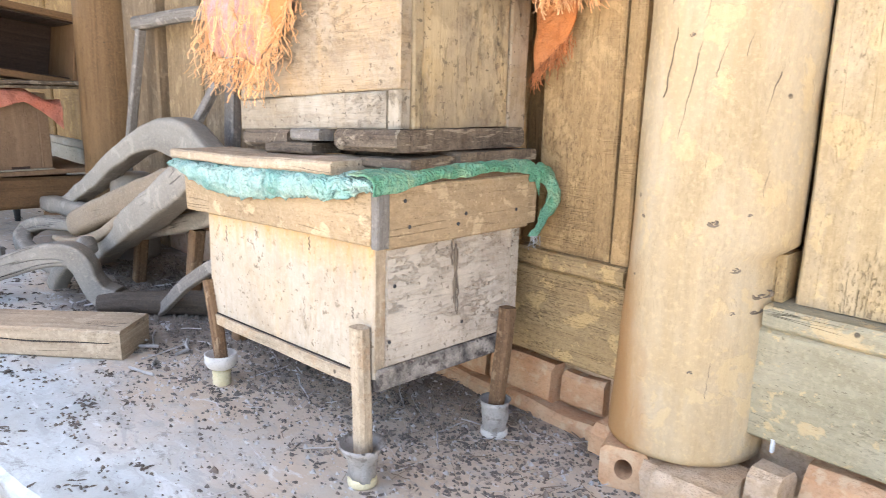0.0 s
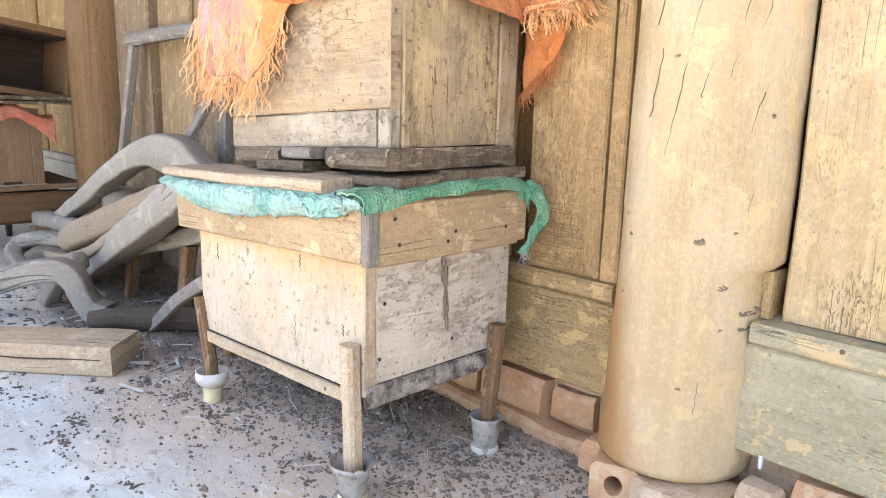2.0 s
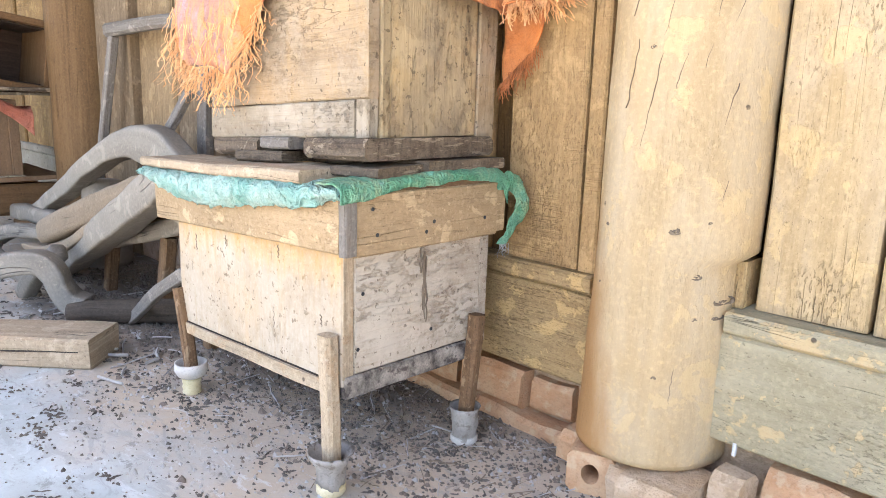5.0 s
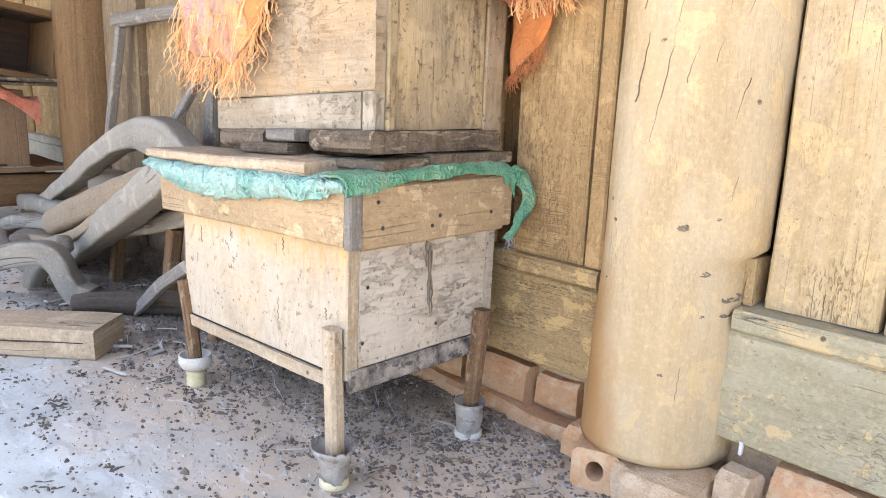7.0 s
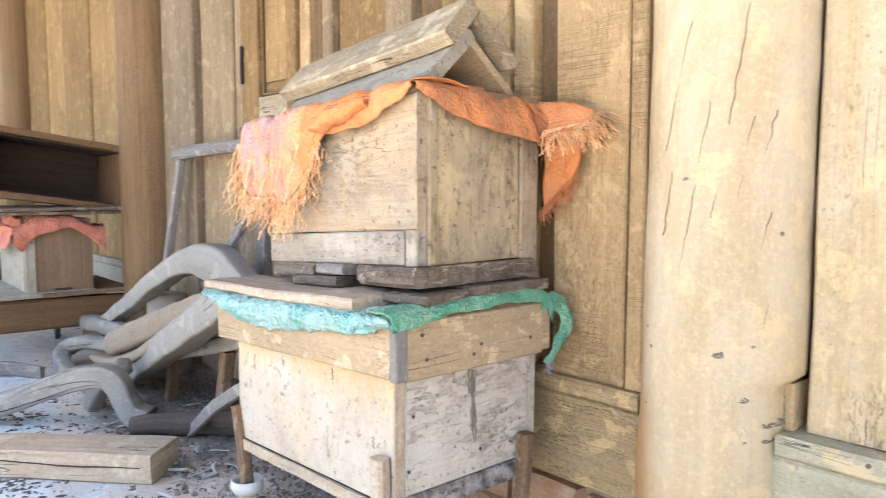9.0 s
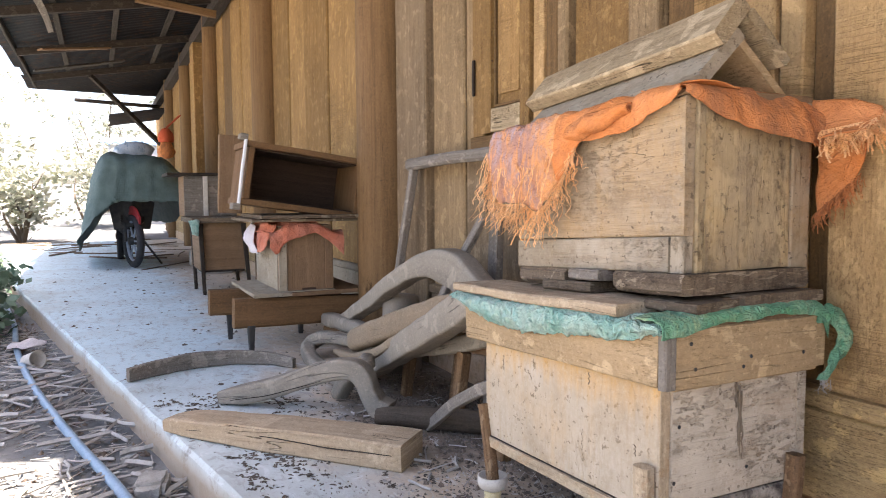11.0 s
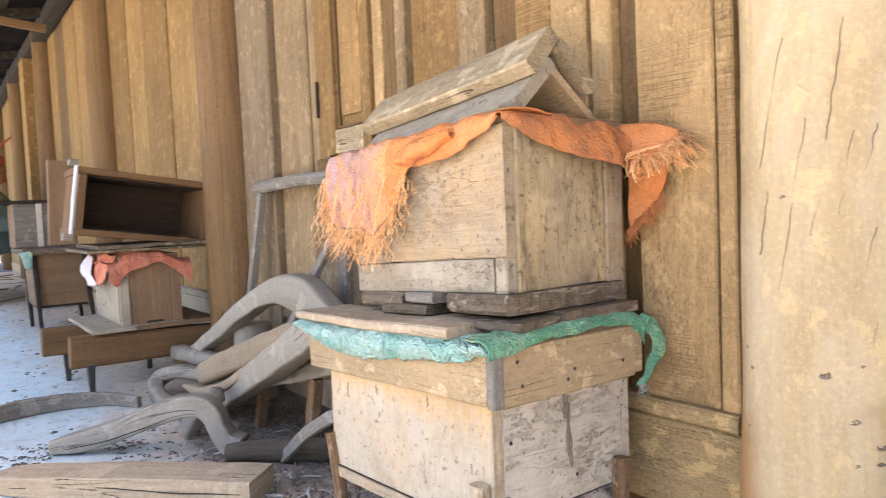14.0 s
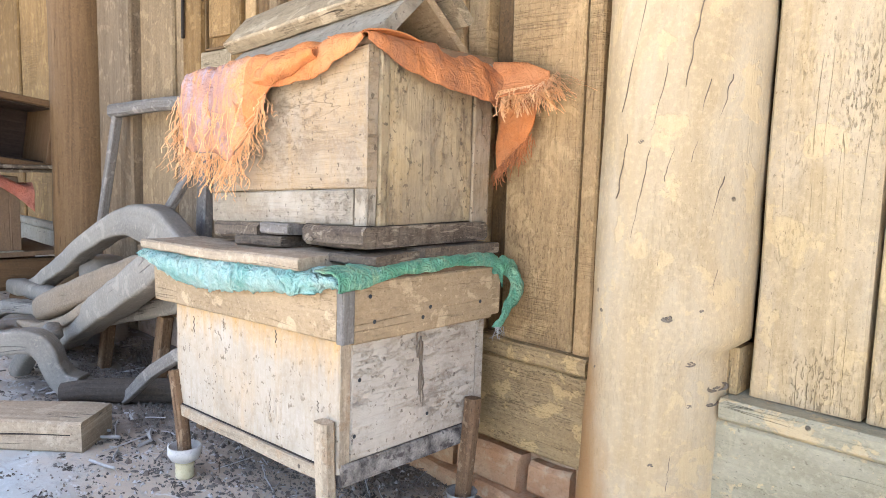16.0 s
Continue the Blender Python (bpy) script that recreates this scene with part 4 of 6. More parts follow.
hive_board("lid_corner", (-0.1315, -0.112, -0.455, -0.4295, 0.416, 0.512), "grey", hive, "z", "dark corner strip")
hive_board("lid_side", (-0.802, -0.78, -0.429, -0.094, 0.418, 0.51), "hive_tan", hive, "y")
hive_board("lid_back", (-0.802, -0.114, -0.0935, -0.07, 0.418, 0.51), "hive_tan", hive, "x")
hive_board("lid_top", (-0.8, -0.12, -0.44, -0.075, 0.5105, 0.522), "hive_brown", hive, "x")
for nx, ny, nz in ((-0.113, -0.39, 0.447), (-0.113, -0.262, 0.456), (-0.113, -0.28, 0.44), (-0.113, -0.13, 0.45), (-0.113, -0.4, 0.49), (-0.1365, -0.4, 0.345), (-0.1365, -0.41, 0.25), (-0.1365, -0.24, 0.25)):
    part("nail", lathe([(0.002, 0), (0.0036, 0.0015), (0.0036, 0.002), (0.001, 0.003)], 0, 0, 8), "steel", hive).matrix_basis = pose(nx, ny, nz, 0, 90, 0)
# drips and short cracks in the front board
for sx, sz0, sz1, sw in ((-0.672, 0.375, 0.325, 0.003), (-0.688, 0.372, 0.345, 0.002), (-0.645, 0.37, 0.335, 0.0016), (-0.668, 0.31, 0.288, 0.003), (-0.35, 0.285, 0.24, 0.002), (-0.33, 0.4, 0.375, 0.0018), (-0.52, 0.388, 0.36, 0.0016), (-0.2, 0.3, 0.28, 0.0016)):
    bar("crack", [(sx + 0.0028 * math.sin(k * 2.1 + sx * 70), -0.4368, sz0 + (sz1 - sz0) * k / 8, sw * (0.15 if k in (0, 8) else 0.35 + 0.4 * math.sin(k * 1.7 + sx * 40) ** 2), 0.002) for k in range(9)], "twig", hive, 18, (0, 1, 0), 0.0003, 0.0012)
# dark split in the side board
for sy, sz0, sz1, sw in ((-0.262, 0.4, 0.29, 0.005), (-0.2565, 0.388, 0.272, 0.003), (-0.2685, 0.408, 0.36, 0.002), (-0.252, 0.33, 0.265, 0.0018)):
    bar("split", [(-0.1358, sy + 0.0018 * math.sin(k * 2.3 + sz0 * 50), sz0 + (sz1 - sz0) * k / 6, 0.004, sw * (0.3 if k in (0, 6) else 0.8)) for k in range(7)], "twig", hive, 14, (0, 1, 0), 0.0005, 0.003, label="dark weathered split")
LEGS = [((-0.162, -0.452, 0.28, 0.034, 0.026), (-0.15, -0.452, 0.045, 0.03, 0.026), "leg_pale"),
        ((-0.122, -0.128, 0.258, 0.028, 0.03), (-0.124, -0.15, 0.03, 0.028, 0.028), "leg"),
        ((-0.732, -0.44, 0.235, 0.022, 0.028), (-0.688, -0.44, 0.045, 0.026, 0.026), "leg"),
        ((-0.71, -0.1, 0.25, 0.03, 0.03), (-0.7, -0.11, 0.0, 0.028, 0.028), "leg")]
for a, b, m in LEGS:
    bar("leg", [b, a], m, hive, 6, (0, 1, 0), 0.009, 0.002)
for p, label in (((-0.15, -0.455), "broken muddy plastic cup with a yellowed base"), ((-0.124, -0.15), "grey taped plastic cup"), ((-0.69, -0.441), "white bowl standing on a small can")):
    cup = thing("ant_cup", p[0], p[1], 0, label, "cup", "cups under the hive legs")
    if "bowl" in label:
        part("bowl", lathe([(0.017, 0.036), (0.03, 0.043), (0.036, 0.055), (0.036, 0.072), (0.032, 0.073), (0.03, 0.058), (0.002, 0.046)], *p, 20), "plastic", cup, "chipped white bowl", True)
        part("can", lathe([(0.019, 0.0), (0.021, 0.004), (0.019, 0.008), (0.021, 0.016), (0.019, 0.022), (0.021, 0.028), (0.02, 0.035), (0.002, 0.0355)], *p, 20), "yellow", cup, "yellowed ribbed can", True)
    elif "taped" in label:
        part("cup_wall", lathe([(0.024, 0.0), (0.026, 0.01), (0.0235, 0.022), (0.026, 0.04), (0.028, 0.065), (0.031, 0.076), (0.027, 0.073), (0.022, 0.045), (0.002, 0.03)], *p, 22, 0.006), "plastic_grey", cup, "", True)
        part("base_rim", lathe([(0.0255, 0.001), (0.0272, 0.004), (0.0272, 0.012), (0.0255, 0.015)], *p, 22), "plastic", cup, "white base rim", True)
    else:
        part("cup_wall", lathe([(0.023, 0.014), (0.024, 0.03), (0.027, 0.05), (0.036, 0.066), (0.04, 0.078), (0.034, 0.07), (0.024, 0.05), (0.002, 0.036)], *p, 26, 0.014), "plastic_grey", cup, "torn muddy cup wall", True)
        part("base_rim", lathe([(0.023, 0.0), (0.0255, 0.003), (0.0255, 0.014), (0.024, 0.016)], *p, 22), "yellow", cup, "yellowed base rim", True)

# green sack caught between lid and boards
sack = thing("green_sack", -0.45, -0.43, 0.5, "crumpled green woven plastic sack draped over the hive lid", "sack")


def lid_z(x):
    return 0.523 + TILT * (x - X_REF)


fr = []
for x, hang, bulge in ((-0.86, 0.004, 0.002), (-0.82, 0.012, 0.01), (-0.716, 0.042, 0.02), (-0.588, 0.056, 0.022), (-0.473, 0.054, 0.022), (-0.37, 0.044, 0.02), (-0.278, 0.036, 0.018), (-0.203, 0.034, 0.016), (-0.15, 0.022, 0.012), (-0.11, 0.014, 0.008)):
    z = lid_z(x)
    fr.append([(x, -0.36, z + 0.003), (x, -0.44, z + 0.004), (x, -0.462 - bulge * 0.7, z - 0.002), (x, -0.458 - bulge, z - hang * 0.5), (x, -0.456 - bulge * 0.3, z - hang)])
solid(part("front_drape", sheet([[r[k] for r in fr] for k in range(5)], 260, 0.0075, 62.0), "green", sack, "mint-green faded front fold", True), 0.003)
sd = []
for y, hang, dz in ((-0.47, 0.018, 0.0), (-0.42, 0.02, 0.004), (-0.34, 0.008, 0.006), (-0.26, 0.01, 0.008), (-0.18, 0.008, 0.01), (-0.12, 0.012, 0.008), (-0.085, 0.02, 0.002), (-0.07, 0.04, -0.01)):
    sd.append([(-0.17, y, 0.53 + dz), (-0.122, y, 0.532 + dz), (-0.106, y, 0.524 + dz), (-0.107, y, 0.522 + dz - hang)])
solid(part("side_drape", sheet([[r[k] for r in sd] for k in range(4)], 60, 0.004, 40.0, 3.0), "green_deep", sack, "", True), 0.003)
tl = [[(-0.113, -0.1, 0.5), (-0.108, -0.06, 0.492), (-0.106, -0.05, 0.462), (-0.107, -0.075, 0.42), (-0.11, -0.09, 0.395)],
      [(-0.108, -0.1, 0.52), (-0.1, -0.055, 0.512), (-0.09, -0.034, 0.468), (-0.096, -0.058, 0.424), (-0.104, -0.082, 0.39)],
      [(-0.113, -0.095, 0.532), (-0.104, -0.048, 0.524), (-0.1, -0.02, 0.474), (-0.1, -0.04, 0.43), (-0.106, -0.072, 0.392)]]
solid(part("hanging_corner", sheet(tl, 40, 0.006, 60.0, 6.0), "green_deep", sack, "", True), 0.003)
part("loose_threads", fringe([(-0.108 + 0.001 * k, -0.09 + 0.002 * k, 0.395) for k in range(10)], 0.022, 0.006, 0.0015, 4, seed=4), "straw", sack)

# boards between the two hives
pale = bar("loose_board", [(-0.86, -0.38, lid_z(-0.86) + 0.018, 0.15, 0.02), (-0.55, -0.397, lid_z(-0.55) + 0.016, 0.15, 0.021), (-0.22, -0.397, lid_z(-0.22) + 0.016, 0.14, 0.022)], "beam", None, 12, wob=0.003)
tagged(pale, "pale weathered board lying across the hive lid", "board", "boards between the hives")
dk = bar("loose_board", [(-0.232, -0.35, 0.541, 0.11, 0.016), (-0.12, -0.33, 0.545, 0.12, 0.016)], "slab", None, 6, wob=0.004)
tagged(dk, "short blackened board end on the hive lid", "board", "boards between the hives")
dk2 = bar("loose_board", [(-0.62, -0.17, 0.534, 0.2, 0.02), (-0.12, -0.17, 0.548, 0.2, 0.02)], "slab", None, 8, wob=0.003)
tagged(dk2, "dark board under the upper hive beside the wall", "board", "boards between the hives")
s1 = bar("support_slab", [(-0.345, -0.23, 0.571, 0.28, 0.036), (-0.3, -0.23, 0.573, 0.32, 0.036), (-0.15, -0.228, 0.579, 0.322, 0.036)], "slab", None, 8, bevel=0.008, wob=0.003)
tagged(s1, "thick blackened slab under the upper hive", "slab", "slabs under the upper hive")
s2 = bar("support_slab", [(-0.68, -0.23, 0.55, 0.28, 0.036), (-0.49, -0.23, 0.56, 0.3, 0.036)], "slab", None, 6, bevel=0.008, wob=0.003)
tagged(s2, "short dark slab under the upper hive", "slab", "slabs under the upper hive")
s3 = bar("spacer_block", [(-0.47, -0.345, 0.571, 0.08, 0.022), (-0.375, -0.345, 0.575, 0.08, 0.022)], "grey", None, 4)
tagged(s3, "small pale grey wooden spacer block", "block")
s4 = bar("spacer_block", [(-0.56, -0.36, 0.54, 0.06, 0.02), (-0.4, -0.35, 0.548, 0.07, 0.02)], "slab", None, 4, wob=0.004)
tagged(s4, "dark wedge of wood under the upper hive", "block")

# ---- upper hive with gable roof ----
UT, UX = 0.062, -0.17
up = thing("beehive", -0.43, -0.2, 0.59, "clay-washed wooden hive box with a small gable roof on top", "beehive")


def up_board(name, box, material, axis="x", label="", wob=0.002, bevel=0.003):
    return board(name, box, material, up, axis, label, bevel, wob, UT, UX)


up_board("front_board", (-0.7, -0.172, -0.362, -0.34, 0.6622, 0.9), "up_front", "x", "clay-washed upper front board")
up_board("front_board", (-0.7, -0.205, -0.364, -0.34, 0.598, 0.6615), "up_low", "x", "pale grey lower front board")
up_board("front_end", (-0.204, -0.171, -0.363, -0.339, 0.598, 0.6615), "up_low", "z")
up_board("corner_post", (-0.198, -0.166, -0.3385, -0.318, 0.596, 0.9), "up_side", "z")
up_board("side_board", (-0.195, -0.17, -0.3165, -0.103, 0.597, 0.905), "up_side", "z", "mud-stained tan side board")
up_board("side_strip", (-0.192, -0.168, -0.1015, -0.05, 0.592, 0.9), "up_front", "z")
up_board("back_board", (-0.7, -0.193, -0.072, -0.051, 0.598, 0.9), "up_side", "x")
up_board("far_side_board", (-0.7, -0.678, -0.339, -0.073, 0.598, 0.9), "up_side", "y")
up_board("top_board", (-0.7, -0.17, -0.36, -0.05, 0.902, 0.914), "hive_brown", "x")
up_board("base_board", (-0.7, -0.2, -0.338, -0.074, 0.592, 0.598), "hive_brown", "x")


def roof_board(name, y0, z0, y1, z1, x0, x1, thick, material, label="", wob=0.003):
    """A roof board between an upper and a lower edge, running along the ridge."""
    slope = Vector((0, y1 - y0, z1 - z0))
    w = slope.length
    d = slope.normalized()
    nrm = Vector((1, 0, 0)).cross(d)
    if nrm.z < 0:
        nrm = -nrm
    cy, cz = (y0 + y1) / 2, (z0 + z1) / 2
    k = 0.085
    bm = sweep(bmesh.new(), [(x0, cy, cz + k * (x0 - UX), w, thick), (x1, cy, cz + k * (x1 - UX), w, thick)], 8, nrm, 0.004, wob)
    return part(name, bm, material, up, label)


roof_board("roof_board", -0.206, 1.024, -0.302, 0.936, -0.76, -0.195, 0.026, "hive_pale", "smooth pale lower roof board")
roof_board("roof_board", -0.208, 1.078, -0.276, 1.004, -0.79, -0.185, 0.034, "roof_wood", "thick sawn upper roof board")
roof_board("roof_board", -0.202, 1.012, -0.094, 0.914, -0.74, -0.2, 0.016, "hive_tan", "tan inner back roof board")
roof_board("roof_board", -0.193, 1.062, -0.102, 0.976, -0.79, -0.188, 0.024, "roof_wood", "weathered outer back roof board")
up_board("gable_cleat", (-0.245, -0.222, -0.262, -0.15, 0.915, 0.935), "hive_tan", "y")

# orange sacking over the upper hive
cloth = thing("sacking", -0.45, -0.3, 0.91, "frayed orange sacking draped over the hive under its roof", "cloth")


def top_z(x):
    return 0.914 + UT * (x - UX)


cr = []
for x, hang, b in ((-0.81, 0.07, 0.01), (-0.78, 0.13, 0.02), (-0.72, 0.165, 0.03), (-0.64, 0.17, 0.026), (-0.57, 0.19, 0.03), (-0.5, 0.14, 0.026), (-0.45, 0.066, 0.02), (-0.4, 0.062, 0.022), (-0.36, 0.062, 0.018), (-0.3, 0.06, 0.016), (-0.24, 0.045, 0.012), (-0.19, 0.018, 0.008), (-0.165, 0.006, 0.006)):
    z = top_z(x)
    cr.append([(x, -0.24, z + 0.004), (x, -0.34, z + 0.01), (x, -0.372 - b * 0.4, z + 0.002), (x, -0.374 - b, z - hang * 0.5), (x, -0.37 - b * 0.8, z - hang)])
solid(part("front_drape", sheet([[r[k] for r in cr[5:]] for k in range(5)], 110, 0.01, 15.0, 2.0), "orange", cloth, "", True), 0.0025)
solid(part("faded_corner", sheet([[r[k] for r in cr[:6]] for k in range(5)], 70, 0.011, 30.0, 5.0), "mauve", cloth, "mauve and orange faded corner", True), 0.0025)
edge = spline([r[4] for r in cr[:7]], 300)
rf = [[(-0.46, -0.385, 0.878), (-0.4, -0.4, 0.885), (-0.33, -0.398, 0.892), (-0.28, -0.385, 0.9)], [(-0.45, -0.405, 0.868), (-0.4, -0.418, 0.872), (-0.33, -0.412, 0.882), (-0.28, -0.395, 0.896)], [(-0.45, -0.41, 0.85), (-0.4, -0.42, 0.852), (-0.33, -0.412, 0.866), (-0.28, -0.395, 0.888)], [(-0.45, -0.39, 0.842), (-0.4, -0.4, 0.846), (-0.33, -0.395, 0.86), (-0.28, -0.385, 0.884)]]
solid(part("rolled_fold", sheet(rf, 30, 0.006, 30.0, 13.0), "orange", cloth, "", True), 0.003)
part("fringe", fringe([tuple(p) for p in edge], 0.065, 0.018, 0.0018, 9, seed=2, curl=0.02), "thread", cloth, "long orange threads")
mid = spline([(r[3][0], r[3][1] - 0.003, r[3][2]) for r in cr[:6]], 46)
part("fringe", fringe([tuple(p) for p in mid], 0.11, 0.02, 0.0019, 9, seed=3, curl=0.022), "thread", cloth, "long orange threads")
sr = []
for y, xo, zi, zo in ((-0.372, -0.166, 0.916, 0.902), (-0.31, -0.148, 0.922, 0.868), (-0.24, -0.138, 0.922, 0.846), (-0.17, -0.13, 0.918, 0.83), (-0.11, -0.122, 0.914, 0.818), (-0.06, -0.105, 0.908, 0.816), (-0.03, -0.065, 0.9, 0.824)):
    sr.append([(-0.27, y, 0.918), (-0.19, y, zi), (-0.5 * 0.19 + 0.5 * xo + 0.012, y, (zi + zo) / 2 + 0.006), (xo, y, zo)])
solid(part("side_drape", sheet([[r[k] for r in sr] for k in range(4)], 90, 0.009, 15.0, 8.0), "orange_dark", cloth, "dirty orange side fold", True), 0.0025)
er = [[(-0.2, -0.05, 0.91), (-0.13, -0.07, 0.85), (-0.115, -0.1, 0.832)], [(-0.1, -0.03, 0.9), (-0.08, -0.05, 0.86), (-0.07, -0.08, 0.84)], [(-0.055, -0.02, 0.885), (-0.045, -0.035, 0.865), (-0.04, -0.055, 0.85)]]
solid(part("frayed_end", sheet(er, 12, 0.004, 30.0, 9.0), "orange", cloth, "", True), 0.0025)
part("fringe", fringe([(-0.12 + 0.08 * k / 140, -0.09 + 0.06 * k / 140, 0.845 + 0.02 * k / 140) for k in range(140)], 0.045, 0.012, 0.0025, 5, (0.8, 0, 0), 5), "thread", cloth, "bright orange threads")
hr = [[(-0.17, -0.03, 0.84), (-0.11, -0.03, 0.845), (-0.06, -0.03, 0.85)], [(-0.17, -0.028, 0.76), (-0.12, -0.03, 0.76), (-0.085, -0.03, 0.775)], [(-0.172, -0.026, 0.69), (-0.15, -0.028, 0.695), (-0.132, -0.028, 0.71)]]
solid(part("hanging_end", sheet(hr, 14, 0.005, 30.0, 11.0), "orange", cloth, "", True), 0.0025)
part("fringe", fringe([(-0.172 + 0.09 * k / 120, -0.03, 0.695 + 0.075 * k / 120) for k in range(120)], 0.035, 0.008, 0.0016, 6, seed=6), "orange_dark", cloth)
part("fringe", fringe([(-0.045 + 0.008 * math.sin(k), -0.08 + 0.07 * k / 70, 0.84 + 0.045 * k / 70) for k in range(70)], 0.03, 0.02, 0.0026, 5, (2.2, 0, 0), 8), "thread", cloth, "bright orange threads")

# ---- timber pile beside the hive ----


def timber(name, pts, material, label, n=14, up=(0, 1, 0), bevel=0.014, wob=0.004, cat="timber", square=0.42):
    if bevel >= 0.012:
        ob = part(name, sweep(bmesh.new(), pts, n * 2, up, bevel, wob * 1.3, 24, True, square), material, None, "", True)
    else:
        ob = bar(name, pts, material, None, n, up, bevel, wob)
    return tagged(ob, label, cat, "timbers of the pile")


timber("curved_yoke", [(-2.45, -0.232, 0.155, 0.05, 0.06), (-2.3, -0.226, 0.212, 0.06, 0.07), (-2.11, -0.217, 0.288, 0.062, 0.075), (-1.895, -0.207, 0.383, 0.064, 0.08), (-1.702, -0.198, 0.457, 0.072, 0.08), (-1.556, -0.191, 0.492, 0.09, 0.08), (-1.456, -0.187, 0.498, 0.112, 0.08), (-1.36, -0.183, 0.482, 0.128, 0.075), (-1.27, -0.179, 0.445, 0.12, 0.07), (-1.15, -0.172, 0.405, 0.09, 0.06)], "timber", "grey bow-shaped wooden yoke on top of the pile", 30, square=0.26)
timber("yoke_handle", [(-2.75, -0.26, 0.126, 0.026, 0.03), (-2.7, -0.26, 0.13, 0.055, 0.06), (-2.56, -0.258, 0.14, 0.068, 0.07), (-2.42, -0.256, 0.15, 0.066, 0.07), (-2.138, -0.25, 0.162, 0.062, 0.06), (-1.9, -0.245, 0.17, 0.05, 0.05)], "timber", "worn grey wooden handle with a rounded end", 14, square=0.6)
timber("worn_block", [(-2.66, -0.25, 0.075, 0.05, 0.06), (-2.45, -0.25, 0.09, 0.06, 0.06), (-2.2, -0.26, 0.1, 0.05, 0.05)], "bench", "dark wooden block under the yoke handle", 8)
timber("log_beam", [(-1.985, -0.342, 0.152, 0.06, 0.06), (-1.955, -0.34, 0.16, 0.088, 0.09), (-1.86, -0.336, 0.19, 0.096, 0.095), (-1.668, -0.327, 0.252, 0.092, 0.09), (-1.4, -0.314, 0.335, 0.085, 0.085), (-1.1, -0.3, 0.42, 0.075, 0.075)], "timber_brown", "rounded brown log beam lying on the pile", 16, square=0.5)
timber("split_slat", [(-2.13, -0.378, 0.085, 0.018, 0.03), (-2.0, -0.372, 0.095, 0.032, 0.045), (-1.861, -0.367, 0.115, 0.036, 0.05), (-1.637, -0.359, 0.18, 0.036, 0.05), (-1.442, -0.352, 0.262, 0.034, 0.05), (-1.25, -0.345, 0.34, 0.03, 0.04)], "timber_brown", "thin curved brown slat under the log beam", 14, square=0.45)
timber("long_beam", [(-1.98, -0.305, 0.02, 0.06, 0.07), (-1.8, -0.316, 0.087, 0.075, 0.08), (-1.562, -0.333, 0.185, 0.08, 0.085), (-1.228, -0.355, 0.318, 0.084, 0.085), (-0.939, -0.374, 0.436, 0.085, 0.08), (-0.87, -0.378, 0.462, 0.08, 0.08)], "timber", "long grey plough beam leaning on the pile", 14, square=0.22)
timber("bent_branch", [(-1.8, -0.31, 0.135, 0.045, 0.05), (-1.95, -0.322, 0.142, 0.05, 0.055), (-2.103, -0.34, 0.134, 0.052, 0.06), (-2.303, -0.355, 0.112, 0.058, 0.065), (-2.43, -0.385, 0.078, 0.065, 0.065), (-2.42, -0.42, 0.045, 0.065, 0.065), (-2.28, -0.445, 0.03, 0.06, 0.06), (-2.05, -0.45, 0.028, 0.055, 0.055), (-1.85, -0.44, 0.026, 0.05, 0.05)], "timber", "grey branch bent into a loop", 30, square=0.6)
timber("hooked_timber", [(-1.846, -0.89, 0.025, 0.045, 0.05), (-1.783, -0.814, 0.045, 0.066, 0.06), (-1.701, -0.712, 0.08, 0.07, 0.062), (-1.619, -0.612, 0.128, 0.07, 0.064), (-1.565, -0.546, 0.151, 0.07, 0.064), (-1.524, -0.496, 0.15, 0.074, 0.066), (-1.5, -0.47, 0.118, 0.072, 0.07), (-1.492, -0.458, 0.078, 0.066, 0.075), (-1.476, -0.437, 0.036, 0.07, 0.085), (-1.45, -0.41, 0.012, 0.085, 0.09)], "timber", "hook-shaped grey timber resting on the floor", 34, (0.78, -0.63, 0), square=0.3)
timber("curved_timber", [(-2.32, -1.18, 0.03, 0.022, 0.055), (-2.42, -1.0, 0.035, 0.024, 0.065), (-2.45, -0.8, 0.035, 0.024, 0.065), (-2.38, -0.62, 0.03, 0.022, 0.055), (-2.25, -0.53, 0.025, 0.02, 0.045)], "grey", "thin curved grey slat standing on the floor", 18, (0, 0, 1), 0.004)
timber("floor_beam", [(-1.64, -1.075, 0.02, 0.07, 0.04), (-1.55, -1.0, 0.03, 0.12, 0.055), (-1.3, -0.775, 0.036, 0.14, 0.072), (-1.012, -0.51, 0.038, 0.145, 0.076)], "beam", "split pale squared beam lying on the veranda floor", 14, (0, 0, 1), 0.006)
timber("stub", [(-1.745, -0.492, 0.0, 0.066, 0.05), (-1.7, -0.47, 0.07, 0.06, 0.05), (-1.6, -0.42, 0.16, 0.055, 0.05)], "timber", "short grey timber stub under the pile", 6)
timber("plank_strip", [(-1.245, -0.352, 0.012, 0.03, 0.02), (-1.1, -0.34, 0.118, 0.036, 0.022), (-0.914, -0.34, 0.213, 0.036, 0.022), (-0.78, -0.335, 0.26, 0.034, 0.02)], "grey", "narrow grey strip of wood leaning on the hive", 8, (0, 1, 0), 0.003)
fl = bar("floor_log", [(-1.37, -0.48, 0.03, 0.05, 0.05), (-1.3, -0.4, 0.036, 0.068, 0.066), (-1.22, -0.3, 0.036, 0.072, 0.07), (-1.05, -0.1, 0.032, 0.06, 0.06)], "log", None, 16, (0, 0, 1), 0, 0.005, 18)
tagged(fl, "dark round log on the floor behind the beam", "timber", "timbers of the pile")
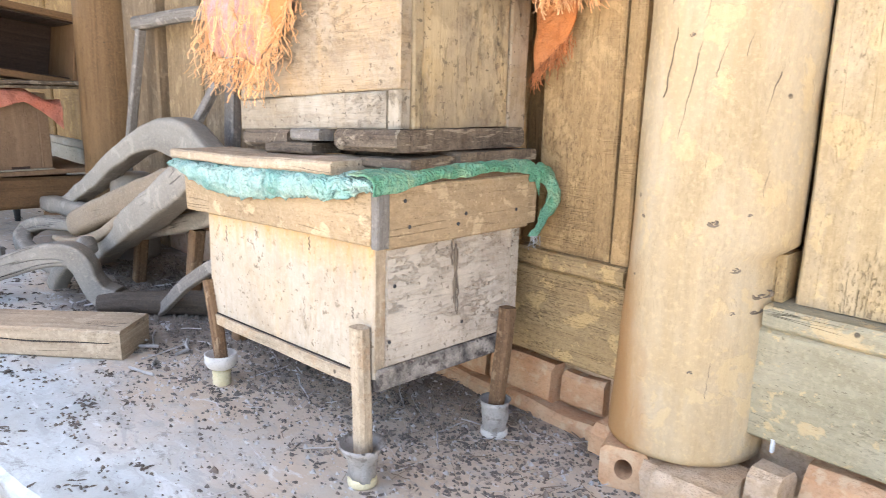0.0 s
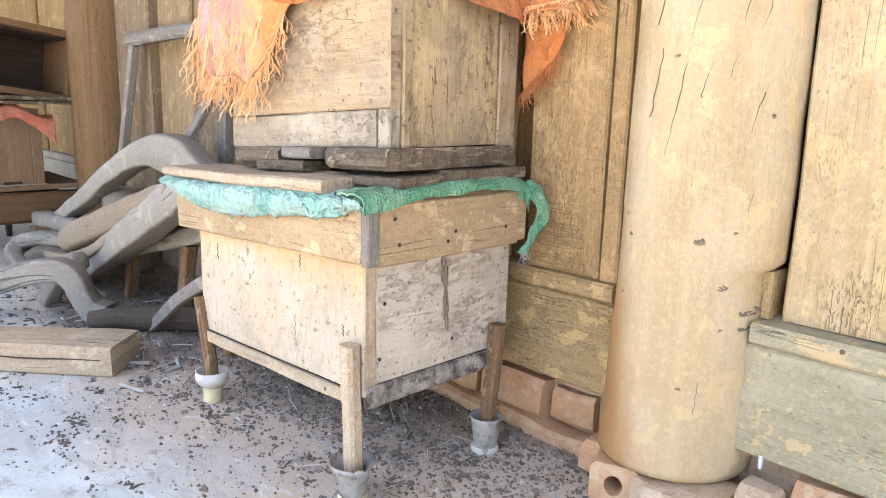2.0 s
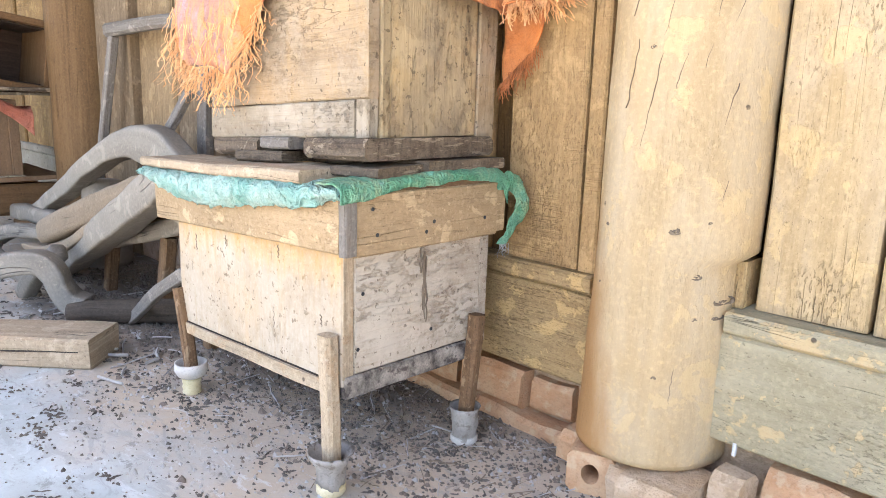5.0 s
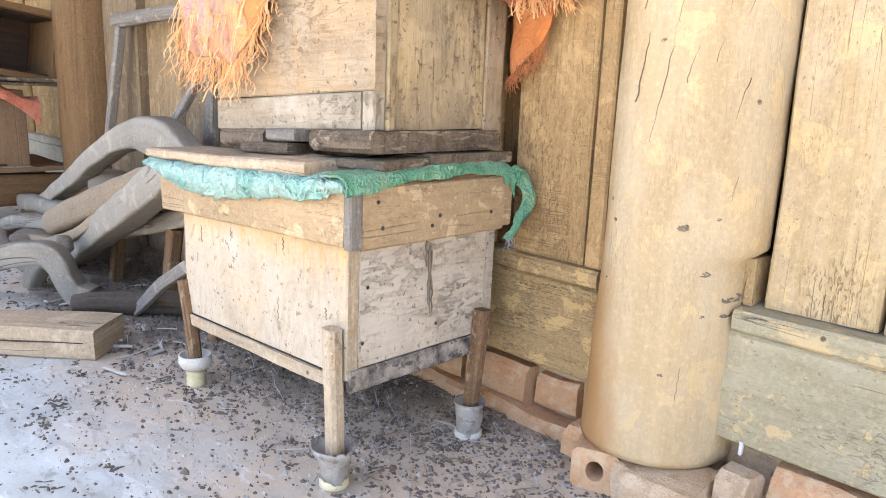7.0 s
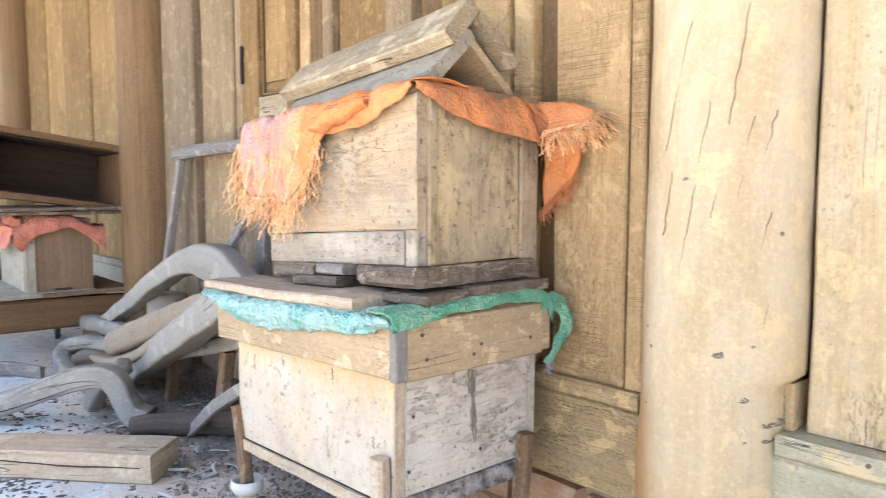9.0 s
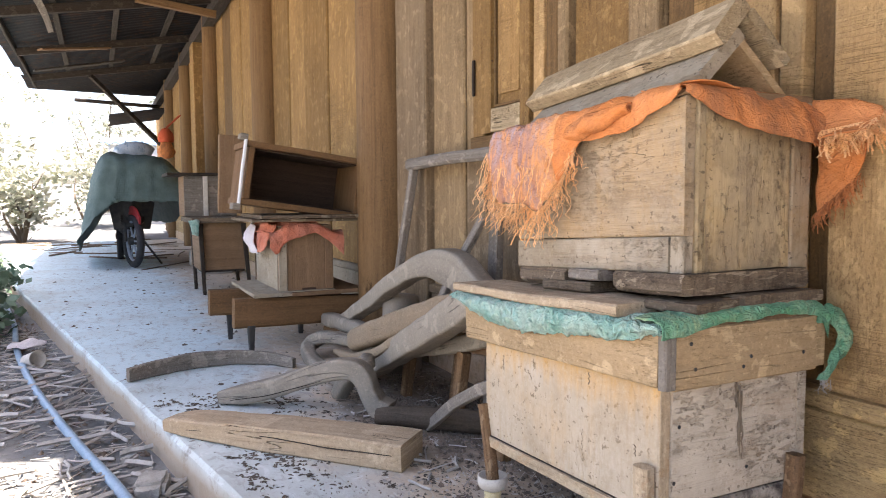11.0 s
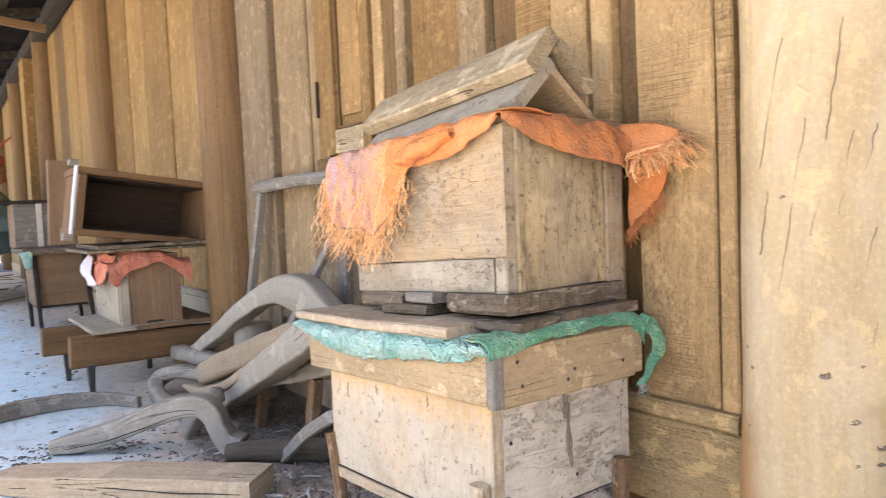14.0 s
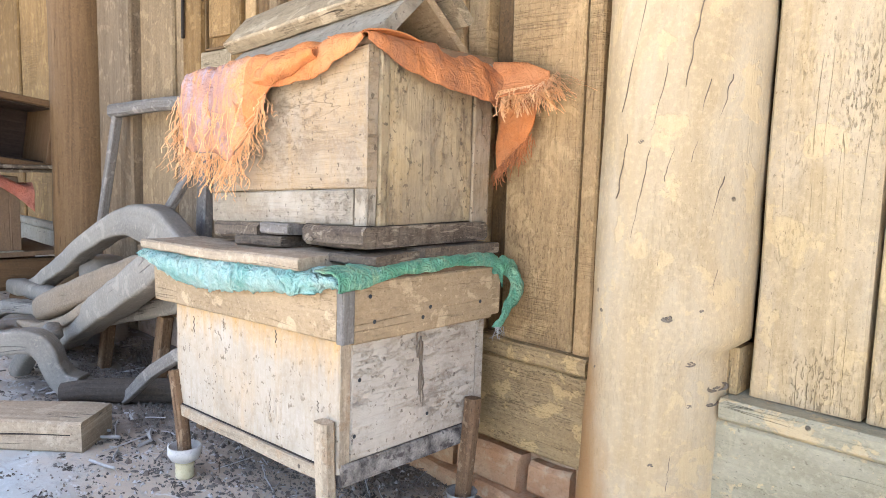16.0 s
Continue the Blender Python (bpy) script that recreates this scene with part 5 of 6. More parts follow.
hook = bpy.data.objects["hooked_timber"]
bar("split", [(-1.795, -0.85, 0.03, 0.003, 0.002), (-1.72, -0.757, 0.052, 0.003, 0.003), (-1.64, -0.66, 0.088, 0.003, 0.003), (-1.58, -0.585, 0.118, 0.003, 0.001)], "stain", hook, 14, (0, 0, 1), 0.0005, 0.002, label="long dark split")
for v in hook.children:
    v.location += Vector((0.026, -0.021, 0))
beam_ob = bpy.data.objects["floor_beam"]
bar("split", [(-1.512, -1.045, 0.028, 0.004, 0.001), (-1.38, -0.934, 0.04, 0.004, 0.003), (-1.253, -0.827, 0.046, 0.004, 0.002), (-1.1, -0.69, 0.042, 0.004, 0.003), (-0.985, -0.583, 0.046, 0.006, 0.002)], "stain", beam_ob, 16, (0, 0, 1), 0.0006, 0.003, label="long dark split")
timber("peg", [(-1.575, -0.275, 0.18, 0.04, 0.042), (-1.55, -0.265, 0.188, 0.05, 0.05), (-1.3, -0.25, 0.25, 0.052, 0.052), (-1.0, -0.24, 0.33, 0.05, 0.05)], "timber", "round wooden peg sticking out of the pile", 6, (0, 0, 1), 0.014)
timber("stick", [(-1.38, -0.08, 0.66, 0.036, 0.022), (-1.4, -0.13, 0.56, 0.036, 0.022), (-1.41, -0.26, 0.335, 0.034, 0.02), (-1.43, -0.3, 0.22, 0.03, 0.02)], "grey", "flat grey stick pushed into the pile", 8, (0, 1, 0), 0.003)
stump = part("stump", lathe([(0.085, 0.0), (0.088, 0.02), (0.08, 0.16), (0.078, 0.29), (0.07, 0.315), (0.05, 0.322)], -2.02, -0.125, 18, 0.02), "grey", None, "", True)
tagged(stump, "pale grey wooden stump behind the timber pile", "stump")
timber("stick", [(-1.25, -0.24, 0.245, 0.026, 0.022), (-1.1, -0.235, 0.37, 0.028, 0.024), (-0.98, -0.23, 0.45, 0.026, 0.022)], "grey", "short pale stick poking out of the pile", 6, (0, 1, 0), 0.004)
trestle = thing("trestle", -1.3, -0.22, 0, "dark wooden trestle propping up the timber pile", "trestle")
bar("top_rail", [(-1.75, -0.22, 0.22, 0.05, 0.05), (-0.85, -0.2, 0.3, 0.05, 0.05)], "leg", trestle, 6)
for lx, ly in ((-1.62, -0.26), (-1.42, -0.16), (-1.2, -0.27), (-1.0, -0.15), (-0.9, -0.27)):
    bar("leg", [(lx - 0.03, ly, 0.0, 0.04, 0.035), (lx, ly + 0.02, 0.25, 0.04, 0.035)], "leg", trestle, 4, (0, 1, 0))
rack = thing("leaning_frame", -1.9, -0.05, 0, "grey wooden frame leaning against the house wall", "frame")
bar("top_rail", [(-2.15, -0.02, 0.872, 0.045, 0.05), (-1.8, -0.02, 0.882, 0.045, 0.045), (-1.36, -0.02, 0.882, 0.045, 0.045)], "grey", rack, 8, bevel=0.012)
bar("upright", [(-2.27, -0.1, 0.0, 0.035, 0.03), (-2.11, -0.02, 0.85, 0.04, 0.03)], "grey", rack, 6, (0, 1, 0))
bar("upright", [(-1.3, -0.1, 0.0, 0.06, 0.03), (-1.38, -0.02, 0.86, 0.055, 0.03)], "grey", rack, 6, (0, 1, 0))

# ---- second hive on a bench ----
bench = thing("bench", -2.85, -0.4, 0, "low bench of thick brown boards on dark tapered legs", "bench")
bar("side_beam", [(-2.69, -0.705, 0.188, 0.08, 0.14), (-2.69, -0.08, 0.175, 0.08, 0.13)], "bench", bench, 8, bevel=0.012)
bar("side_beam", [(-3.03, -0.77, 0.2, 0.08, 0.13), (-3.03, -0.08, 0.185, 0.08, 0.13)], "bench", bench, 8, bevel=0.012)
for lx, ly in ((-2.66, -0.63), (-3.04, -0.667), (-3.03, -0.297), (-2.68, -0.2)):
    bar("leg", [(lx, ly, 0.0, 0.022, 0.022), (lx, ly, 0.13, 0.034, 0.034)], "steel", bench, 3, (0, 1, 0), label="dark tapered leg")
bb = board("base_board", (-3.25, -2.62, -0.62, -0.44, 0.262, 0.28), "hive_pale", None, "x", wob=0.003)
tagged(bb, "pale board lying across the bench", "board")
bb2 = board("base_board", (-3.2, -2.64, -0.435, -0.06, 0.258, 0.277), "hive_brown", None, "x", wob=0.004)
tagged(bb2, "brown board lying across the bench by the wall", "board")
hive2 = thing("beehive", -2.9, -0.35, 0.28, "small brown wooden hive box on a bench", "beehive")
board("side_board", (-2.69, -2.665, -0.49, -0.225, 0.281, 0.585), "hive_brown", hive2, "z", "plain brown board")
board("front_board", (-3.2, -2.691, -0.492, -0.47, 0.281, 0.585), "hive_pale", hive2, "x", "pale grey board")
board("back_board", (-3.2, -2.691, -0.246, -0.224, 0.281, 0.585), "hive_brown", hive2, "x")
board("far_side_board", (-3.2, -3.18, -0.469, -0.247, 0.281, 0.585), "hive_brown", hive2, "y")
board("top_board", (-3.2, -2.665, -0.49, -0.225, 0.586, 0.598), "hive_brown", hive2, "x")
board("corner_strip", (-2.664, -2.656, -0.492, -0.452, 0.283, 0.56), "hive_pale", hive2, "z")
board("corner_strip", (-2.664, -2.656, -0.262, -0.224, 0.283, 0.56), "hive_brown", hive2, "z")
# no opening is cut; a dark strip gives the entrance its shade
board("entrance_slit", (-2.664, -2.66, -0.38, -0.31, 0.283, 0.293), "interior", hive2, "y", "dark strip standing in for the shaded flight entrance")
board("floor_edge", (-2.664, -2.64, -0.5, -0.22, 0.2775, 0.2825), "hive_pale", hive2, "y")
rc = thing("red_cloth", -2.9, -0.36, 0.6, "faded red cloth draped over the small hive", "cloth")
rr = []
for y, hx in ((-0.54, 0.06), (-0.5, 0.1), (-0.45, 0.085), (-0.38, 0.06), (-0.3, 0.045), (-0.22, 0.06), (-0.17, 0.11)):
    z = 0.605 if -0.5 < y < -0.22 else 0.56
    rr.append([(-3.15, y, z), (-2.8, y, z + 0.006), (-2.655, y, z + 0.004), (-2.632, y, z - hx)])
solid(part("top_fold", sheet([[r[k] for r in rr] for k in range(4)], 40, 0.01, 18.0), "pink", rc, "", True), 0.003)
sf = [[(-3.2, -0.5, 0.6), (-2.9, -0.505, 0.61), (-2.66, -0.5, 0.605)], [(-3.2, -0.52, 0.55), (-2.9, -0.53, 0.54), (-2.68, -0.52, 0.56)], [(-3.15, -0.53, 0.48), (-2.9, -0.54, 0.46), (-2.74, -0.53, 0.5)]]
solid(part("front_fold", sheet(sf, 30, 0.012, 20.0, 4.0), "pink", rc, "", True), 0.003)
wf = [[(-3.26, -0.5, 0.6), (-3.1, -0.53, 0.6), (-2.98, -0.54, 0.585)], [(-3.26, -0.54, 0.54), (-3.1, -0.56, 0.53), (-2.96, -0.555, 0.52)], [(-3.24, -0.54, 0.5), (-3.05, -0.55, 0.46), (-2.9, -0.545, 0.45)]]
solid(part("white_sheet", sheet(wf, 20, 0.012, 20.0, 7.0), "white_cloth", rc, "white plastic sheet", True), 0.003)
tb = board("cover_board", (-3.2, -2.62, -0.62, -0.09, 0.618, 0.632), "slab", None, "y", wob=0.004)
tagged(tb, "dark board on top of the small hive", "board")
tb2 = board("cover_board", (-3.15, -2.6, -0.58, -0.1, 0.634, 0.65), "slab", None, "y", wob=0.005)
tagged(tb2, "second dark board stacked on the small hive", "board")
ob_box = thing("empty_hive_box", -2.8, -0.38, 0.66, "empty open hive box tipped on its side, dark inside", "hive box")
TIP = Matrix.Translation((-2.65, -0.371, 0.664)) @ Matrix.Rotation(radians(-8.2), 4, "X")


def tipped(name, box, material, axis, label=""):
    bm = slab(bmesh.new(), *box, axis=axis, wob=0.002)
    bmesh.ops.transform(bm, matrix=TIP, verts=bm.verts)
    return part(name, bm, material, ob_box, label)


tipped("bottom_board", (-0.36, 0.01, -0.3, 0.3, 0.0, 0.028), "bench", "y")
tipped("top_board", (-0.36, 0.01, -0.3, 0.3, 0.27, 0.298), "bench", "y")
tipped("end_board", (-0.36, 0.008, -0.29, -0.262, 0.029, 0.269), "bench", "z")
tipped("end_board", (-0.36, 0.008, 0.25, 0.278, 0.029, 0.269), "bench", "z")
tipped("inner_back", (-0.36, -0.34, -0.261, 0.249, 0.029, 0.269), "interior", "y", "dark brown inner face")
tipped("inner_lining", (-0.339, -0.006, -0.261, -0.256, 0.03, 0.268), "interior", "x")
tipped("inner_lining", (-0.339, -0.03, -0.255, 0.249, 0.262, 0.2685), "interior", "x")
tipped("inner_lining", (-0.339, -0.03, -0.255, 0.249, 0.0295, 0.036), "interior", "x")
tipped("corner_strip", (-0.02, 0.016, -0.312, -0.301, -0.01, 0.31), "metal_strip", "z", "pale metal corner strip")
tipped("corner_block", (-0.06, 0.02, -0.335, -0.3, 0.3, 0.325), "grey", "y")
tipped("corner_block", (-0.06, 0.02, -0.335, -0.3, -0.03, 0.0), "grey", "y")
lb = bar("lid_board", [(-3.12, -0.64, 0.655, 0.03, 0.12), (-3.12, -0.62, 1.06, 0.03, 0.13)], "hive_brown", None, 6, (0, 1, 0))
tagged(lb, "brown board standing behind the tipped hive box", "board")

# ---- third hive ----
hive3 = thing("beehive", -5.2, -0.4, 0, "grey-brown hive box on tall thin legs", "beehive")
board("side_board", (-4.965, -4.94, -0.575, -0.24, 0.18, 0.545), "hive_brown", hive3, "y")
board("front_board", (-5.5, -4.966, -0.577, -0.55, 0.18, 0.545), "hive_brown", hive3, "x")
board("back_board", (-5.5, -4.966, -0.265, -0.24, 0.18, 0.545), "hive_brown", hive3, "x")
board("far_side_board", (-5.5, -5.475, -0.549, -0.266, 0.18, 0.545), "hive_brown", hive3, "y")
board("base_board", (-5.5, -4.94, -0.57, -0.245, 0.165, 0.179), "stain", hive3, "x")
board("lid", (-5.6, -4.87, -0.64, -0.19, 0.546, 0.585), "slab", hive3, "y", "dark weathered lid")
for a, b in (((-4.93, -0.57), (-4.89, -0.556)), ((-4.93, -0.25), (-4.92, -0.21)), ((-5.48, -0.57), (-5.3, -0.57)), ((-5.48, -0.25), (-5.5, -0.2))):
    bar("leg", [(*b, 0.0, 0.025, 0.025), (*a, 0.54, 0.035, 0.035)], "stain", hive3, 5, (0, 1, 0), label="thin dark leg")
gp = [[(-4.88, -0.66, 0.57), (-4.86, -0.62, 0.575), (-4.86, -0.58, 0.565)], [(-4.87, -0.65, 0.53), (-4.86, -0.61, 0.52), (-4.86, -0.585, 0.53)], [(-4.87, -0.64, 0.46), (-4.86, -0.6, 0.45), (-4.86, -0.59, 0.47)]]
tagged(solid(part("green_rag", sheet(gp, 8, 0.01, 20.0), "green", None, "", True), 0.003), "scrap of green sacking under the hive lid", "rag")
top_box = thing("hive_box", -5.7, -0.35, 0.585, "pale grey box stacked on the third hive", "hive box")
board("side_board", (-5.52, -5.5, -0.62, -0.2, 0.586, 0.92), "grey", top_box, "y")
board("edge_strip", (-5.499, -5.485, -0.47, -0.43, 0.586, 0.92), "plastic", top_box, "z", "pale edge strip")
board("front_board", (-5.95, -5.521, -0.62, -0.6, 0.586, 0.92), "hive_brown", top_box, "x")
board("back_board", (-5.95, -5.521, -0.22, -0.2, 0.586, 0.92), "hive_brown", top_box, "x")
board("lid", (-6.0, -5.46, -0.75, -0.15, 0.921, 0.945), "stain", top_box, "y")
rub = thing("stone_block", -6.6, -0.25, 0, "pale stone block by the wall behind the hives", "block")
board("block", (-6.75, -6.4, -0.4, -0.1, 0.0, 0.17), "stone", rub, "x", bevel=0.02, wob=0.01)
rub2 = copy_thing(rub, pose(-7.3, -0.2, 0, 0, 0, 25))

# ---- motorbike under a cover ----
bike = thing("motorbike", -8.4, -1.1, 0, "parked motorbike under a grey-green tarpaulin cover", "motorbike")


def wheel(cx, cy, cz, r, turn, parent):
    m = Matrix.Translation((cx, cy, cz)) @ Matrix.Rotation(radians(turn), 4, "Z") @ Matrix.Rotation(radians(90), 4, "X")

    def ring(name, big, small, mat, par, seg=40, label=""):
        bm = bmesh.new()
        vs = [[bm.verts.new(((big + small * math.cos(2 * math.pi * j / 10)) * math.cos(2 * math.pi * k / seg), (big + small * math.cos(2 * math.pi * j / 10)) * math.sin(2 * math.pi * k / seg), small * 1.05 * math.sin(2 * math.pi * j / 10))) for j in range(10)] for k in range(seg)]
        for k in range(seg):
            for j in range(10):
                bm.faces.new((vs[k][j], vs[(k + 1) % seg][j], vs[(k + 1) % seg][(j + 1) % 10], vs[k][(j + 1) % 10]))
        bmesh.ops.transform(bm, matrix=m, verts=bm.verts)
        return part(name, bm, mat, par, label, True)

    w = ring("wheel", r * 0.74, r * 0.055, "rim", parent, label="dusty alloy wheel")
    ring("tyre", r * 0.87, r * 0.13, "rubber", w)
    for k in range(6):
        a = 2 * math.pi * k / 6
        bm = sweep(bmesh.new(), [(0.03 * math.cos(a), 0.03 * math.sin(a), 0, 0.018, 0.018), (r * 0.74 * math.cos(a), r * 0.74 * math.sin(a), 0, 0.012, 0.012)], 2)
        bmesh.ops.transform(bm, matrix=m, verts=bm.verts)
        part("spoke", bm, "rim", w)
    bm = lathe([(0.035, -0.05), (0.045, -0.03), (0.045, 0.03), (0.035, 0.05)], 0, 0, 16)
    bmesh.ops.transform(bm, matrix=m, verts=bm.verts)
    part("hub", bm, "steel", w, "", True)


wheel(-7.66, -0.98, 0.285, 0.285, 14, bike)
wheel(-8.9, -1.08, 0.285, 0.285, 0, bike)
part("front_fender", sweep(bmesh.new(), [(-7.66 + 0.32 * math.cos(a), -0.98 + 0.08 * math.cos(a), 0.285 + 0.32 * math.sin(a), 0.11, 0.02) for a in (0.75, 1.1, 1.5, 1.9, 2.3)], 14, (0, 1, 0), 0.006), "red", bike, "red front mudguard")
for s in (-0.075, 0.075):
    bar("fork", [(-7.66, -0.98 + s, 0.285, 0.035, 0.035), (-7.85, -0.98 + s, 0.8, 0.04, 0.04)], "steel", bike, 4, (0, 1, 0), sides=10)
bar("body", [(-7.8, -0.98, 0.62, 0.24, 0.4), (-8.1, -1.0, 0.48, 0.2, 0.3), (-8.5, -1.02, 0.55, 0.24, 0.34), (-9.0, -1.06, 0.68, 0.22, 0.22)], "steel", bike, 10, bevel=0.06)
bar("leg_shield", [(-7.82, -1.18, 0.55, 0.05, 0.3), (-7.78, -0.98, 0.58, 0.08, 0.34), (-7.82, -0.78, 0.55, 0.05, 0.3)], "steel", bike, 6, bevel=0.02)
bar("handlebar", [(-7.95, -1.32, 1.0, 0.03, 0.03), (-7.85, -0.98, 0.98, 0.035, 0.035), (-7.95, -0.62, 1.0, 0.03, 0.03)], "steel", bike, 8, sides=10)
bar("headlight", [(-7.7, -0.98, 0.88, 0.14, 0.12), (-7.8, -0.98, 0.9, 0.17, 0.16)], "plastic", bike, 3, bevel=0.03)
bar("kickstand", [(-8.1, -0.85, 0.25, 0.02, 0.02), (-8.0, -0.68, 0.0, 0.02, 0.02)], "steel", bike, 3)
STATIONS = [(-7.44, ((-1.5, 0.34), (-1.2, 0.66), (-1.02, 0.71), (-0.72, 0.7), (-0.44, 0.69))),
            (-7.56, ((-1.5, 0.26), (-1.27, 0.98), (-0.98, 1.1), (-0.66, 1.05), (-0.4, 0.7))),
            (-7.8, ((-1.5, 0.2), (-1.29, 1.13), (-0.98, 1.2), (-0.57, 1.12), (-0.36, 0.7))),
            (-8.2, ((-1.5, 0.17), (-1.28, 1.1), (-0.98, 1.17), (-0.6, 1.08), (-0.4, 0.6))),
            (-8.6, ((-1.5, 0.17), (-1.26, 0.95), (-1.0, 1.0), (-0.74, 0.94), (-0.5, 0.45))),
            (-9.2, ((-1.5, 0.2), (-1.24, 0.82), (-1.04, 0.88), (-0.84, 0.82), (-0.62, 0.45))),
            (-9.42, ((-1.36, 0.33), (-1.2, 0.6), (-1.06, 0.63), (-0.92, 0.6), (-0.76, 0.42)))]
cover = part("cover", sheet([[(sx, y, z) for y, z in line] for sx, line in STATIONS], 60, 0.022, 9.0, 3.0), "cover", bike, "grey-green tarpaulin cover", True)
solid(cover, 0.004)
bike.location.x += 0.16
bike.location.y += 0.04
bun = thing("bundle", -8.25, -0.87, 1.18, "pale blue and white plastic bundle tied on the covered motorbike", "bundle")
part("sheet_roll", sweep(bmesh.new(), [(-8.25, -1.07, 1.24, 0.1, 0.09), (-8.25, -1.02, 1.27, 0.24, 0.17), (-8.25, -0.86, 1.29, 0.28, 0.22), (-8.25, -0.72, 1.28, 0.24, 0.18), (-8.25, -0.66, 1.26, 0.1, 0.1)], 24, (0, 0, 1), 0, 0.03, 18), "pack", bun, "crumpled pale blue sheet", True)
for ty in (-0.96, -0.78):
    part("cord", lathe([(0.118, -0.008), (0.124, 0.0), (0.118, 0.008)], 0, 0, 16), "rim", bun).matrix_basis = pose(-8.25, ty, 1.285, 90, 0, 0)
bag = thing("hanging_bag", -10.2, -0.42, 1.2, "crumpled red-orange cloth bag hanging from the veranda brace", "bag")
part("bag_body", lathe([(0.03, 1.3), (0.1, 1.33), (0.13, 1.4), (0.09, 1.48), (0.06, 1.56)], -10.2, -0.36, 14, 0.05), "orange_dark", bag, "orange lower part", True)
part("bag_flap", lathe([(0.1, 1.54), (0.115, 1.58), (0.1, 1.66), (0.06, 1.72), (0.02, 1.74)], -10.2, -0.36, 14, 0.04), "red_cloth", bag, "red fabric flap", True)
part("strap", sweep(bmesh.new(), [(-10.2, -0.36, 1.73, 0.04, 0.01), (-10.4, -0.14, 1.95, 0.04, 0.01)], 2), "red_cloth", bag)

# ---- yard: pipes, stalks, stones, plants ----


def pipe(pts, r, label):
    p = bar("water_pipe", [(x, y, z, 2 * r, 2 * r) for x, y, z in pts], "pipe", None, 60, sides=12, wob=0.0)
    return tagged(p, label, "pipe", "pipes along the veranda")


pipe([(1.6, -0.72, -0.09), (0.3, -0.95, -0.09), (-0.8, -1.13, -0.095), (-1.384, -1.225, -0.095), (-1.99, -1.37, -0.095), (-2.86, -1.555, -0.09), (-3.8, -1.7, -0.095), (-4.735, -1.8, -0.09), (-6.4, -2.06, -0.09), (-9.5, -2.6, -0.09)], 0.016, "thin grey-blue plastic water pipe on the ground")
pipe([(-2.4, -2.1, -0.09), (-3.65, -1.98, -0.09), (-5.2, -2.02, -0.085), (-6.6, -2.15, -0.08), (-8.2, -2.5, -0.08)], 0.026, "thick grey plastic pipe among the weeds")
for sx, sy, sr in ((-1.4, -1.15, 0.062), (-1.27, -1.15, 0.034), (-1.7, -1.2, 0.03), (-1.15, -1.12, 0.035), (-2.3, -1.33, 0.025)):
    bm = bmesh.new()
    bmesh.ops.create_cube(bm, size=1.5 * sr)
    bmesh.ops.bevel(bm, geom=bm.edges[:], offset=sr * 0.22, segments=2, affect="EDGES")
    bmesh.ops.subdivide_edges(bm, edges=bm.edges[:], cuts=2, use_grid_fill=True)
    turn = Matrix.Rotation(sx * 7, 4, "Z")
    for v in bm.verts:
        q = Vector((v.co.x * 1.15, v.co.y * 0.9, v.co.z * (0.72 + 0.25 * v.co.x / sr)))
        q += noise.noise_vector(q * (0.9 / sr) + Vector((sx * 9, 0, 0))) * sr * 0.22 + noise.noise_vector(q * (3.5 / sr)) * sr * 0.05
        v.co = turn @ q + Vector((sx, sy, -0.12 + sr * 0.5))
    tagged(part("stone", bm, "stone"), "rough grey stone beside the veranda kerb", "stone", "stones by the kerb")
cup = part("fallen_cup", lathe([(0.03, 0), (0.033, 0.01), (0.045, 0.09), (0.047, 0.095), (0.04, 0.093), (0.028, 0.012), (0.002, 0.01)], 0, 0, 18), "plastic", None, "", True)
cup.matrix_basis = pose(-3.35, -1.62, -0.08, 0, 78, 40)
tagged(cup, "dirty white plastic cup lying on the ground", "cup")
paper = part("paper_scrap", sheet([[(-3.9, -1.73, -0.07), (-3.8, -1.62, -0.05), (-3.85, -1.55, -0.07)], [(-3.75, -1.75, -0.08), (-3.65, -1.66, -0.06), (-3.7, -1.56, -0.07)]], 10, 0.015, 20.0), "white_cloth", None, "", True)
tagged(solid(paper, 0.003), "crumpled white scrap lying across the pipe", "paper")


def sticks(count, area, z, length, width, seed, material, name, label, tilt=0.08, keep=None):
    r = random.Random(seed)
    bm = bmesh.new()
    for _ in range(count):
        x, y = r.uniform(area[0], area[1]), r.uniform(area[2], area[3])
        if keep and not keep(x, y, r):
            continue
        a, ln, w = r.uniform(0, math.pi), length * r.uniform(0.3, 1.4), width * r.uniform(0.5, 1.5)
        d = Vector((math.cos(a), math.sin(a), r.uniform(-tilt, tilt)))
        s = Vector((-d.y, d.x, 0)) * w
        u = Vector((0, 0, w))
        prev = None
        for k in range(4):
            c = Vector((x, y, z + w)) + d * (ln * (k / 3 - 0.5)) + s * 4 * noise.noise(Vector((x * 30, y * 30, k))) + Vector((0, 0, 0.002 * k))
            ring = [bm.verts.new(c + s), bm.verts.new(c + u), bm.verts.new(c - s), bm.verts.new(c - u)]
            if prev:
                for j in range(4):
                    bm.faces.new((prev[j], prev[(j + 1) % 4], ring[(j + 1) % 4], ring[j]))
            prev = ring
    return tagged(part(name, bm, material), label, "litter", kind="stuff")


